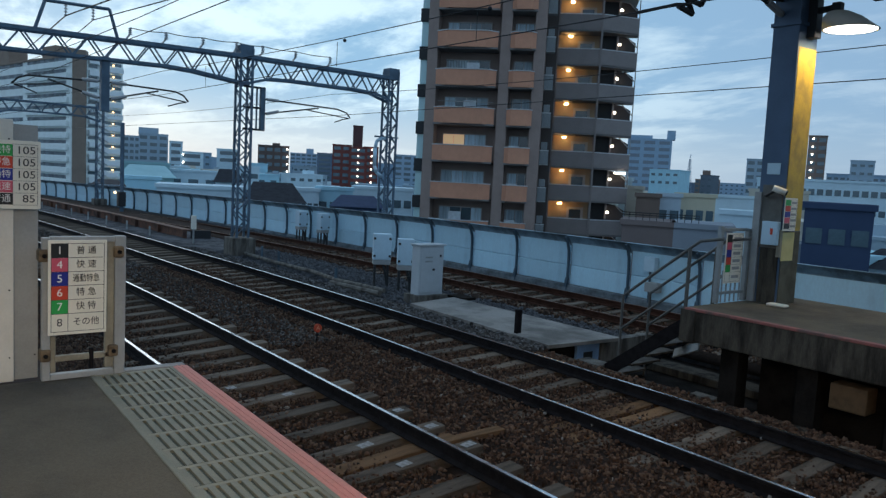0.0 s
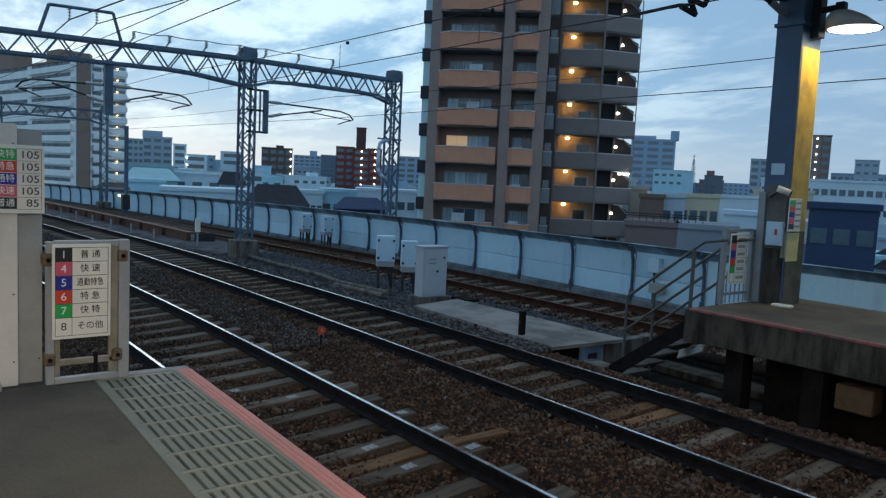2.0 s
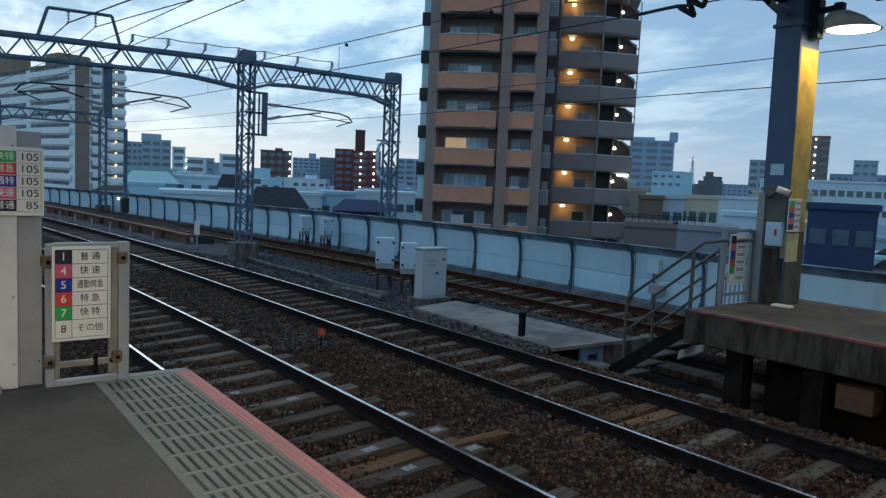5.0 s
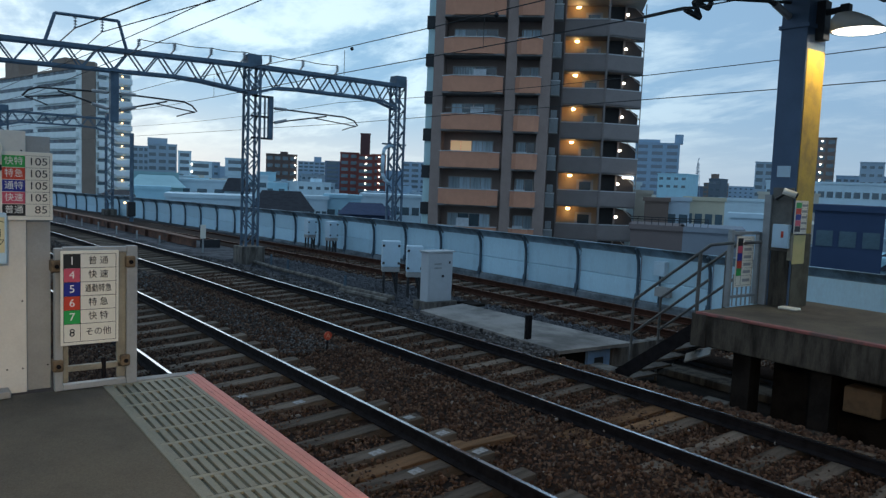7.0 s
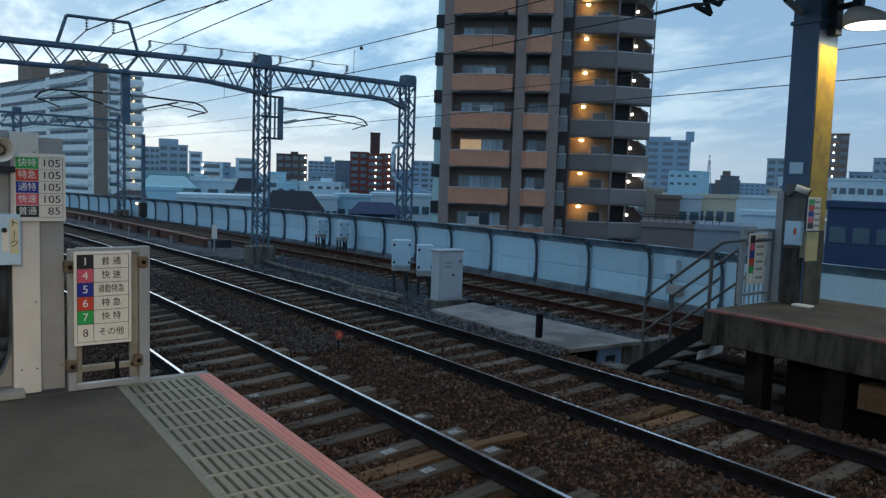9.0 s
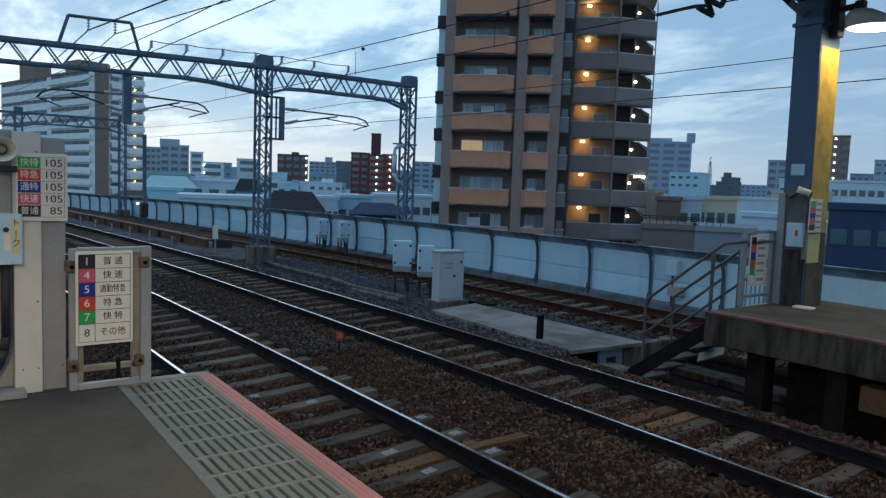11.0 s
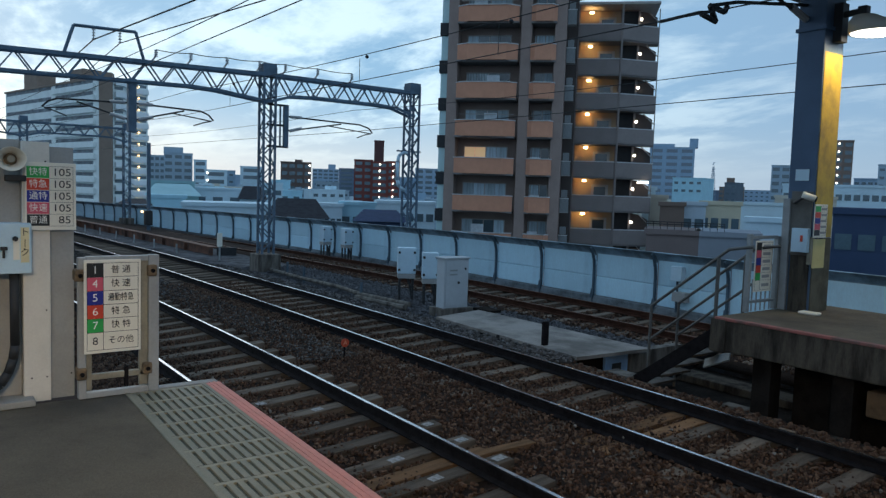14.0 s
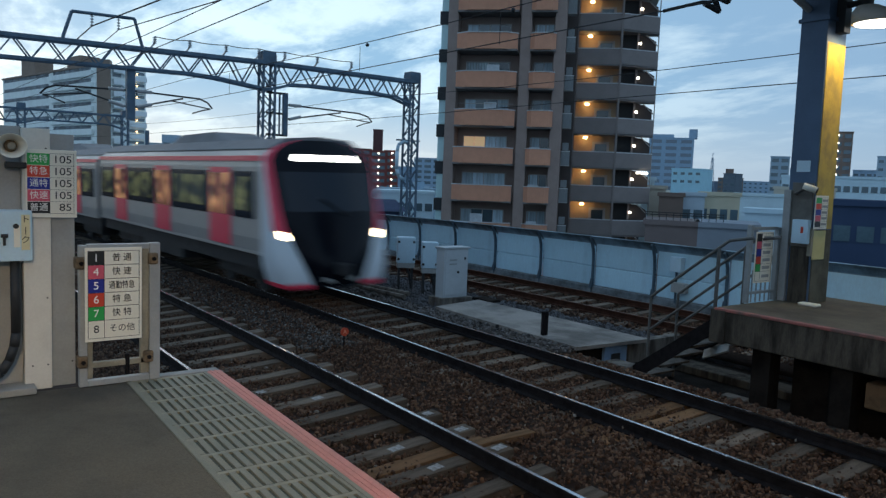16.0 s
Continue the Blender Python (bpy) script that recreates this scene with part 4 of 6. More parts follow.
block(-66.0, 30.2, 63.1, 3.6, 3.6, 0.9, paint('white', (0.58, 0.74, 0.82)), 'white house with small windows', 2, 6, name='house')
block(-65.3, 33.6, 60.6, 3.6, 3.6, 1.1, paint('cyan', (0.4, 0.68, 0.8)), 'pale cyan house with windows', 2, 3, name='house')
block(-75.4, 45.9, 56.9, 7.3, 7.3, 1.1, paint('white', (0.58, 0.74, 0.82)), 'white two storey house', 2, 6, name='house')
block(-81.8, 19.7, 74.3, 3.5, 3.5, 1.1, paint('cyan', (0.4, 0.68, 0.8)), 'pale low workshop in the city beyond', 1, 3)
block(-46.6, 55.5, 38.4, 1.2, 1.2, 3.6, paint('white', (0.58, 0.74, 0.82)), 'white narrow house in the city beyond', name='house')
block(-44.1, 53.7, 37.8, 1.6, 1.6, 2.8, paint('cream', (0.52, 0.48, 0.4)), 'cream house in the city beyond', name='house')
block(-39.5, 49.7, 36.7, 2.0, 2.0, 2.2, paint('tan', (0.2, 0.145, 0.12)), 'brown flat roofed house', name='house')
block(-39.2, 52.3, 35.2, 2.0, 2.0, 2.3, paint('palefront', (0.48, 0.58, 0.66)), 'blue grey house front', 2, 2, name='house')
block(-38.5, 55.2, 33.4, 3.4, 3.4, 2.4, paint('beige', (0.60, 0.54, 0.40)), 'beige house with balcony and windows', 2, 4, name='house')
block(-31.0, 38.5, 36.6, 3.4, 5.0, 0.4, paint('brownwall', (0.20, 0.155, 0.145)), 'low dark brown parapet building', name='house')
block(-28.1, 40.5, 32.7, 3.8, 6.0, 0.4, paint('midgrey', (0.27, 0.30, 0.34)), 'grey flat low roof', name='house')
block(-48.3, 78.6, 30.6, 6.1, 8.0, 2.4, paint('white', (0.58, 0.74, 0.82)), 'long white low roof building')
block(-55.0, 114.6, 25.0, 19.7, 12.0, 5.5, paint('white', (0.58, 0.74, 0.82)), 'long white two storey building', 2, 16)
block(-49.1, 89.6, 27.9, 7.1, 7.1, 3.4, paint('cream', (0.52, 0.48, 0.4)), 'cream low building in the city beyond', 1, 5)
block(-18.7, 38.8, 24.0, 3.4, 9.0, 2.3, paint('navy', (0.035, 0.06, 0.12)), 'dark blue clad house with small windows', 2, 3, pitch=2.7, name='house')
block(-29.8, 48.8, 29.8, 3.8, 4.0, 1.3, paint('white', (0.58, 0.74, 0.82)), 'white van like low shed', name='house')


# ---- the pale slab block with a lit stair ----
# dark colour for strips that stand for shade in the balconies
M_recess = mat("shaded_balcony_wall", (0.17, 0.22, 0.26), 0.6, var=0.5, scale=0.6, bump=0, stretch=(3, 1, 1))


def slab_block():
    a = thing("apartment_slab", "long pale apartment slab with a brown stripe", "apartment building", at=pose(-196.2, 35.6, 0, 0, 0, 78.8))
    pale = paint("pale", (0.86, 0.93, 0.92))
    brown = paint("umber", (0.26, 0.20, 0.16))
    top, F = 27.3, 2.85

    def turned(bm, deg, u, v):
        bmesh.ops.transform(bm, matrix=Matrix.Translation((u, v, 0)) @ Matrix.Rotation(radians(deg), 4, "Z"), verts=bm.verts)
        return bm

    def wing(u0, u1, z0, z1, v0, v1):
        return turned(bx(u0, v0, z0, u1, v1, z1), -66, -0.5, 0.5)

    part("wall", wing(-62, 0, -8, top, 0, 11), pale, a, "pale long wing")
    part("roof", wing(-62.3, 0.3, top, top + 0.5, -0.3, 11.3), brown, a)
    part("penthouse", wing(-24, -16, top + 0.5, top + 4.2, 3, 8), brown, a, "brown roof house")
    part("penthouse", wing(-56, -46, top + 0.5, top + 6.0, 3, 8), brown, a, "brown roof house")
    part("stripe", turned(bx(0, -0.6, -8, 2.9, 3, top + 1.5), -10, -0.3, 0.0), brown, a, "brown tiled vertical stripe")
    # flat dark strips on the wall paint the shade of balcony recesses
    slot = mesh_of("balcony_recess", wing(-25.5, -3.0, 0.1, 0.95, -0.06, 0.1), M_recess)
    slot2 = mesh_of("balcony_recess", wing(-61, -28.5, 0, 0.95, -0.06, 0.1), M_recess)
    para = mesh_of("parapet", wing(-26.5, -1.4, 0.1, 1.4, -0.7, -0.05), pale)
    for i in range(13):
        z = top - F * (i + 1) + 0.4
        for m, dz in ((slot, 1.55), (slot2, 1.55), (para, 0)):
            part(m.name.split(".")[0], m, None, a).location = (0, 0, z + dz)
    part("wall", turned(bx(0, 0, -8, 9.0, 12, top), 24, 2.6, 0.2), pale, a, "pale stair wing")
    flight = B()
    vs = [(0.4, 1.5), (2.4, 1.5), (5.2, 0.0), (8.8, 0.0), (8.8, 1.25), (5.2, 1.25), (2.4, 2.75), (0.4, 2.75)]
    f0, f1 = [[flight.verts.new((u, v, z)) for u, z in vs] for v in (-1.0, -0.1)]
    n = len(vs)
    for i in range(n):
        flight.faces.new((f0[i], f0[(i + 1) % n], f1[(i + 1) % n], f1[i]))
    flight.faces.new(f0)
    flight.faces.new(f1[::-1])
    fm = mesh_of("stair_parapet", turned(flight, 24, 2.6, 0.2), paint("palewhite", (0.78, 0.84, 0.86)))
    # flat dark strips paint the shade in the stair openings
    dark = mesh_of("stair_opening", turned(bx(0.5, -0.06, 0.35, 8.6, 0.05, 1.1), 24, 2.6, 0.2), M_glass)
    dark2 = mesh_of("stair_opening", turned(bx(0.5, -0.07, 0.5, 2.6, 0.04, 1.25), 24, 2.6, 0.2), M_glass)
    lm = mesh_of("lamp", turned(bx(6.4, -0.5, 0, 6.65, -0.1, 0.25), 24, 2.6, 0.2), M_redlamp)
    for i in range(13):
        z = top - F * (i + 1)
        part("stair_parapet", fm, None, a).location = (0, 0, z)
        part("stair_opening", dark, None, a).location = (0, 0, z + 1.3)
        part("stair_opening", dark2, None, a).location = (0, 0, z + 0.05)
        part("lamp", lm, None, a).location = (0, 0, z + 1.75)
    return a


slab_block()


# ---- low roofs near the barrier ----
def gable_house(x, y, rz, w, d, eave, ridge, wall, roof, label):
    h = thing("house", label, "house", "low houses", at=pose(x, y, 0, 0, 0, rz))
    part("wall", bx(-w / 2, 0, -8, w / 2, d, eave), wall, h)
    bm = B()
    o = 0.4
    p = [bm.verts.new(q) for q in ((-w / 2 - o, -o, eave - 0.1), (w / 2 + o, -o, eave - 0.1), (w / 2 + o, d + o, eave - 0.1), (-w / 2 - o, d + o, eave - 0.1),
                                   (-w / 2 + w * 0.12, d / 2, ridge), (w / 2 - w * 0.16, d / 2, ridge))]
    for q in ((0, 1, 5, 4), (2, 3, 4, 5), (1, 2, 5), (3, 0, 4), (0, 3, 2, 1)):
        bm.faces.new([p[i] for i in q])
    part("roof", bm, roof, h)
    for u in (-w * 0.25, w * 0.25):
        part("window", bx(u - 0.6, -0.05, eave - 1.6, u + 0.6, 0.03, eave - 0.6), M_glass, h)
    return h


slate = mat("slate_roof", (0.040, 0.042, 0.050), 0.85, var=0.3, scale=2, bump=0.3, fine=12, spec=0.1)
blue_roof = mat("blue_roof", (0.03, 0.055, 0.12), 0.75, var=0.2, scale=2, bump=0.3, fine=12, spec=0.12)
gable_house(-54.4, 22.0, 65.1, 4.4, 7, 0.4, 1.8, paint('grey', (0.36, 0.40, 0.43)), slate, 'grey house with a dark slate roof')
gable_house(-53.0, 28.9, 58.7, 4.0, 7, 0.2, 1.0, paint('navy', (0.035, 0.06, 0.12)), blue_roof, 'dark blue house with a hipped roof')
gable_house(-68.1, 13.0, 76.6, 2.1, 7, 0.8, 1.2, paint('grey', (0.36, 0.40, 0.43)), slate, 'small grey house beside the barrier')
gable_house(-102.3, 37.2, 68.4, 3.5, 7, 0.8, 2.6, paint('white', (0.62, 0.66, 0.68)), slate, 'white house with a dark roof')
gable_house(-96.1, 24.3, 74.0, 6.1, 12, 1.2, 2.6, paint('teal', (0.30, 0.52, 0.56)), paint('teal', (0.30, 0.52, 0.56)), 'pale teal works hall with a low roof')
# lattice radio mast on the skyline, its steel colour paled for distance haze
bm = B()
for s in (-1, 1):
    for q in (-1, 1):
        bar(bm, (-290.9 + s * 2.2, 427.8 + q * 2.2, -8), (-290.9 + s * 0.3, 427.8 + q * 0.3, 24.8), 0.28)
for k in range(9):
    z, w = -8 + k * 4.2, 2.2 - 1.9 * k * 4.2 / 38
    bar(bm, (-290.9 - w, 427.8 - w, z), (-290.9 + w, 427.8 + w, z + 2), 0.3)
    bar(bm, (-290.9 + w, 427.8 - w, z), (-290.9 - w, 427.8 + w, z + 2), 0.3)
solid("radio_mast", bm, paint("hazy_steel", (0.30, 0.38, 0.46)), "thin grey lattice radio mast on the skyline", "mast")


# ---- signs ----
def words(body, parent, x, y, z, size, material, wide=1.0, name="lettering"):
    """Letters on a face that looks along +x; y and z are the middle of the word."""
    cu = bpy.data.curves.new(name, "FONT")
    cu.body, cu.size, cu.align_x, cu.align_y, cu.extrude = body, size, "CENTER", "CENTER", 0.0008
    cu.materials.append(material)
    ob = new(name, cu)
    ob.parent = parent
    ob.matrix_basis = pose(x, y, z, 90, 0, 90) @ Matrix.Diagonal((wide, 1, 1, 1))
    return ob


M_cream = mat("letter_white", (0.80, 0.78, 0.74), 0.5, var=0.04, bump=0)


def car_stop_sign(x, y0, y1, z0, z1, label, group, lettering=True):
    """Board of train lengths and kinds: a coloured cell and a word a row."""
    s = thing("stop_position_sign", label, "sign", group)
    part("board", bx(x - 0.012, y0, z0, x, y1, z1, bev=0.003), M_signwhite, s, "cream white board")
    w, h = y1 - y0, z1 - z0
    split = y0 + w * 0.33
    rows = (("1", "普 通", "black"), ("4", "快 速", "pink"), ("5", "通勤特急", "blue"), ("6", "特 急", "red"), ("7", "快 特", "green"), ("8", "その他", None))
    top = z1 - h * 0.035
    step = h * 0.148
    for i, (num, word, tone) in enumerate(rows):
        zt = top - step * i
        zb = zt - step if i < 5 else z0 + h * 0.035
        if tone:
            part("cell", bx(x, y0 + w * 0.05, zb + 0.002, x + 0.002, split, zt - 0.002), SIGN[tone], s)
        part("rule", bx(x, y0 + w * 0.05, zt - 0.0015, x + 0.0025, y1 - w * 0.05, zt + 0.0015), M_text, s)
        if lettering:
            words(num, s, x + 0.003, y0 + w * 0.19, (zt + zb) / 2, step * 0.78, M_cream if tone else M_text)
            words(word, s, x + 0.003, (split + y1 - w * 0.05) / 2, (zt + zb) / 2, step * 0.62, M_text, 0.72 if len(word) == 4 else 0.95)
        else:
            part("bar", bx(x, split + w * 0.1, (zt + zb) / 2 - step * 0.2, x + 0.002, y1 - w * 0.15, (zt + zb) / 2 + step * 0.2), M_greypaint, s)
    for y in (split, y0 + w * 0.05, y1 - w * 0.05):
        part("rule", bx(x, y - 0.0015, z0 + h * 0.035, x + 0.0026, y + 0.0015, top), M_text, s)
    part("rule", bx(x, y0 + w * 0.05, z0 + h * 0.033, x + 0.0025, y1 - w * 0.05, z0 + h * 0.037), M_text, s)
    return s


def speed_sign(x, y0, y1, z0, z1, label, lettering=True):
    s = thing("speed_sign", label, "sign", "speed signs")
    part("board", bx(x - 0.014, y0, z0, x, y1, z1, bev=0.003), M_signwhite, s, "white board")
    w, h = y1 - y0, z1 - z0
    split = y0 + w * 0.46
    rows = (("快特", "105", "green"), ("特急", "105", "red"), ("通特", "105", "blue"), ("快速", "105", "pink"), ("普通", "85", "black"))
    step = h * 0.885 / 5
    for i, (word, num, tone) in enumerate(rows):
        zt = z1 - h * 0.055 - step * i
        part("cell", bx(x, y0 + w * 0.03, zt - step + 0.002, x + 0.002, split, zt - 0.002), SIGN[tone], s)
        part("rule", bx(x, split, zt - 0.001, x + 0.0025, y1 - w * 0.06, zt + 0.001), M_text, s)
        if lettering:
            words(word, s, x + 0.003, y0 + w * 0.25, zt - step / 2, step * 0.72, M_cream, 0.95)
            words(num, s, x + 0.003, y1 - w * 0.10 - (0.185 * w if num == "105" else 0.13 * w), zt - step / 2, step * 0.88, M_text, 1.12)
        else:
            part("bar", bx(x, split + 0.02, zt - step * 0.7, x + 0.002, y1 - 0.03, zt - step * 0.3), M_greypaint, s)
    for y in (split + 0.001, y1 - w * 0.06):
        part("rule", bx(x, y - 0.001, z1 - h * 0.055 - step * 5, x + 0.0026, y + 0.001, z1 - h * 0.055), M_text, s)
    part("rule", bx(x, split, z1 - h * 0.055 - step * 5 - 0.001, x + 0.0025, y1 - w * 0.06, z1 - h * 0.055 - step * 5 + 0.001), M_text, s)
    return s


M_clamp = mat("rusty_clamp", (0.20, 0.14, 0.085), 0.8, 0.2, 0.4, 12, 0.3, 80)
M_tan = mat("weathered_tan_paint", (0.30, 0.265, 0.20), 0.7, var=0.3, scale=5, bump=0.15, fine=60)

# end fence of the near platform
FX = -5.99
f = thing("platform_end_fence", "grey steel end fence with rusty clamps", "fence")
part("post", bx(FX - 0.03, -1.725, PZ, FX + 0.035, -1.645, 2.262, bev=0.006), M_greypaint, f)
part("post", bx(FX - 0.03, -2.225, PZ, FX + 0.03, -2.17, 2.25, bev=0.006), M_greypaint, f)
part("inner_post", bx(FX - 0.02, -1.79, PZ + 0.056, FX + 0.02, -1.727, 2.22, bev=0.005), M_tan, f)
part("inner_post", bx(FX - 0.02, -2.168, PZ + 0.056, FX + 0.015, -2.13, 2.22, bev=0.005), M_tan, f)
part("top_rail", bx(FX - 0.03, -2.17, 2.215, FX + 0.03, -1.725, 2.258, bev=0.006), M_greypaint, f)
part("bottom_rail", bx(FX - 0.03, -2.17, PZ, FX + 0.03, -1.725, PZ + 0.045, bev=0.006), M_greypaint, f)
part("cross_bar", bx(FX - 0.025, -2.14, 1.315, FX + 0.02, -1.70, 1.36, bev=0.006), M_tan, f, "weathered tan cross bar")
for y, z in ((-2.215, 2.12), (-1.70, 2.14), (-2.205, 1.375), (-1.735, 1.37)):
    part("clamp", bx(FX - 0.05, y - 0.036, z - 0.045, FX + 0.06, y + 0.036, z + 0.045, bev=0.014), M_clamp, f, "rusty clamp")
    part("bolt", tube(B(), (FX + 0.06, y, z), (FX + 0.075, y, z), 0.016, 8), M_rust, f)
part("hook", bx(FX - 0.01, -1.90, 1.24, FX + 0.03, -1.87, 1.40, bev=0.008), M_rust, f)
car_stop_sign(FX + 0.075, -2.193, -1.793, 1.530, 2.236, "cream board of numbered train kinds on the fence", "train kind boards")

# cabinet column beside the fence
p = thing("equipment_column", "pale grey painted steel column with a conduit", "column")
part("front_panel", bx(-6.22, -2.570, PZ, -6.06, -2.392, 3.09, bev=0.004), M_white, p, "cream grey panel")
part("side_panel", bx(-6.22, -2.390, PZ, -6.10, -2.228, 3.06, bev=0.004), M_greypaint, p, "grey panel")
part("recess", bx(-6.22, -2.74, PZ, -6.14, -2.572, 3.10, bev=0.004), M_greypaint, p)
part("edge_panel", bx(-6.22, -2.92, PZ, -6.07, -2.742, 3.12, bev=0.004), M_white, p)
part("foot", bx(-6.20, -2.86, PZ, -5.93, -2.51, PZ + 0.05, bev=0.008), M_concrete, p)
part("conduit", pipe(B(), [(-6.05, -2.625, 2.16), (-6.05, -2.625, 1.62), (-6.05, -2.638, 1.52), (-6.05, -2.67, 1.42), (-6.05, -2.72, 1.34), (-6.05, -2.82, 1.27)], 0.032, 12), M_black, p, "thick dark cable conduit", True)
for y, z in ((-2.42, 2.95), (-2.42, 1.86), (-2.42, 1.36), (-2.52, 1.36), (-2.25, 1.36)):
    part("bolt", tube(B(), (-6.06 if y < -2.40 else -6.10, y, z), (-6.054 if y < -2.40 else -6.094, y, z), 0.006, 8), M_text, p)
speed_sign(-6.035, -2.553, -2.222, 2.452, 2.942, "white board of coloured train kinds and speeds")

b = thing("telephone_box", "pale blue telephone box with a yellow strip", "box", at=pose(0.05, -0.012, 0))
part("body", bx(-6.21, -2.78, 2.145, -6.03, -2.510, 2.505, bev=0.008), M_bluebox, b)
part("strip", bx(-6.03, -2.578, 2.225, -6.027, -2.525, 2.475), mat("yellowed_strip", (0.70, 0.62, 0.38), 0.6, var=0.12, bump=0), b, "yellowed paper strip")
part("plate", bx(-6.03, -2.625, 2.245, -6.027, -2.585, 2.40), M_signwhite, b)
part("lock", tube(B(), (-6.03, -2.612, 2.395), (-6.015, -2.612, 2.395), 0.018, 12), M_text, b)
part("handle", bx(-6.03, -2.705, 2.315, -6.01, -2.66, 2.34, bev=0.004), M_text, b)
part("handle_stem", bx(-6.03, -2.692, 2.26, -6.012, -2.675, 2.315, bev=0.003), M_text, b)
for i, ch in enumerate("トーク"):
    words("|" if ch == "ー" else ch, b, -6.0262, -2.5515, 2.44 - 0.072 * i, 0.062, M_text)

h = thing("horn_loudspeaker", "cream horn loudspeaker on the column", "loudspeaker", at=pose(0.05, -0.012, 0))
bm = B()
rings = []
for x, r in ((-6.16, 0.045), (-6.10, 0.055), (-6.04, 0.085), (-6.00, 0.118), (-5.992, 0.122), (-6.0, 0.112), (-6.05, 0.075), (-6.09, 0.05)):
    rings.append([bm.verts.new((x, -2.632 + math.cos(k * math.tau / 24) * r * 0.8, 2.955 + math.sin(k * math.tau / 24) * r * 0.7)) for k in range(24)])
for p0, q0 in zip(rings, rings[1:]):
    for k in range(24):
        bm.faces.new((p0[k], p0[(k + 1) % 24], q0[(k + 1) % 24], q0[k]))
part("horn", bm, M_signwhite, h, "cream horn", True)
bm = B()
bmesh.ops.create_uvsphere(bm, u_segments=16, v_segments=10, radius=0.042, matrix=Matrix.Translation((-6.08, -2.632, 2.955)))
part("throat", bm, M_clamp, h, "brown horn throat", True)
part("core", tube(B(), (-6.03, -2.632, 2.955), (-6.008, -2.632, 2.955), 0.024, 14), M_tan, h)
part("bracket", bx(-6.22, -2.66, 2.80, -6.08, -2.53, 2.845, bev=0.008), M_black, h, "black bracket")

# ---- trackside between the second and third lines ----
c = thing("relay_cabinet", "pale grey trackside relay cabinet", "cabinet")
part("body", bx(-14.52, 7.2, 0.0, -14.2, 7.93, 1.2, bev=0.01), M_greybox, c)
part("cap", bx(-14.56, 7.16, 1.2, -14.16, 7.97, 1.235, bev=0.008), M_greybox, c)
part("door", bx(-14.2, 7.24, 0.06, -14.185, 7.89, 1.16, bev=0.006), M_greybox, c)
part("lock", tube(B(), (-14.185, 7.62, 0.62), (-14.16, 7.62, 0.62), 0.03, 10), M_black, c)
part("hinge", bx(-14.185, 7.80, 0.92, -14.17, 7.84, 0.98), M_black, c)
part("label_bar", bx(-14.185, 7.36, 0.90, -14.18, 7.58, 0.94), M_galv, c)
part("label_bar", bx(-14.185, 7.36, 0.80, -14.18, 7.58, 0.84), M_galv, c)
part("plinth", bx(-14.65, 7.1, -0.4, -14.1, 8.03, 0.0), M_concrete_dark, c)


def blue_box(x, y, z0, z1, w, d, turn_, label, legs=0.0):
    o = thing("signal_equipment_box", label, "equipment box", "trackside equipment boxes", at=pose(x, y, 0, 0, 0, turn_))
    part("body", bx(-d / 2, -w / 2, z0, d / 2, w / 2, z1, bev=0.02), M_bluebox, o)
    part("skirt", bx(-d / 2 + 0.01, -w / 2 + 0.01, z0 - 0.13, d / 2 - 0.01, w / 2 - 0.01, z0), M_greypaint, o, "grey lower tray")
    for a in (-1, 1):
        for q in (-1, 1):
            part("leg", bar(B(), (a * d * 0.32, q * w * 0.36, legs), (a * d * 0.32, q * w * 0.36, z0 - 0.1), 0.05), M_black, o)
        part("hinge", bx(d / 2 - 0.01, a * w * 0.42 - 0.03, z0 + 0.08, d / 2 + 0.02, a * w * 0.42 + 0.03, z0 + 0.14), M_black, o)
        part("hinge", bx(d / 2 - 0.01, a * w * 0.42 - 0.03, z1 - 0.16, d / 2 + 0.02, a * w * 0.42 + 0.03, z1 - 0.10), M_black, o)
    part("cable", pipe(B(), [(0, 0.05, z0 - 0.12), (0.05, 0.1, 0.2), (0.1, 0.2, legs)], 0.035, 8), M_black, o)
    return o


blue_box(-17.05, 7.97, 0.52, 1.24, 0.50, 0.32, -28, "pale blue trackside equipment box on legs", -0.3)
blue_box(-15.95, 8.0, 0.50, 1.2, 0.42, 0.30, -28, "pale blue trackside equipment box beside the cabinet", -0.3)
blue_box(-29.1, 11.62, 0.44, 1.12, 0.42, 0.35, 4, "pale blue equipment box by the barrier", -0.4)
blue_box(-27.4, 11.75, 0.44, 1.12, 0.42, 0.35, 4, "pale blue equipment box by the barrier", -0.4)
w = thing("junction_box", "white junction box on the noise barrier", "box", at=pose(0.22, 0, -0.10))
part("body", bx(-12.05, 12.70, 0.82, -11.72, 12.88, 1.2, bev=0.015), M_bluebox, w)
part("conduit", pipe(B(), [(-11.9, 12.8, 0.82), (-11.9, 12.8, 0.0)], 0.03), M_panel_steel, w)
part("tray", bx(-11.95, 12.66, 0.30, -11.55, 12.86, 0.55, bev=0.01), M_greypaint, w)

s = thing("concrete_cover", "pale concrete duct cover beside the tracks", "slab", kind="structure")
bm = B()
q = [(-13.4, 6.42), (-13.75, 7.95), (-8.79, 8.11), (-8.93, 6.29)]
lo, hi = [[bm.verts.new((x, y, z)) for x, y in q] for z in (-0.075, -0.01)]
for i in range(4):
    bm.faces.new((lo[i], lo[(i + 1) % 4], hi[(i + 1) % 4], hi[i]))
bm.faces.new(hi)
bm.faces.new(lo[::-1])
part("slab", bm, mat("pale_slab", (0.27, 0.245, 0.22), 0.85, var=0.5, scale=0.9, bump=0.2, fine=40), s)
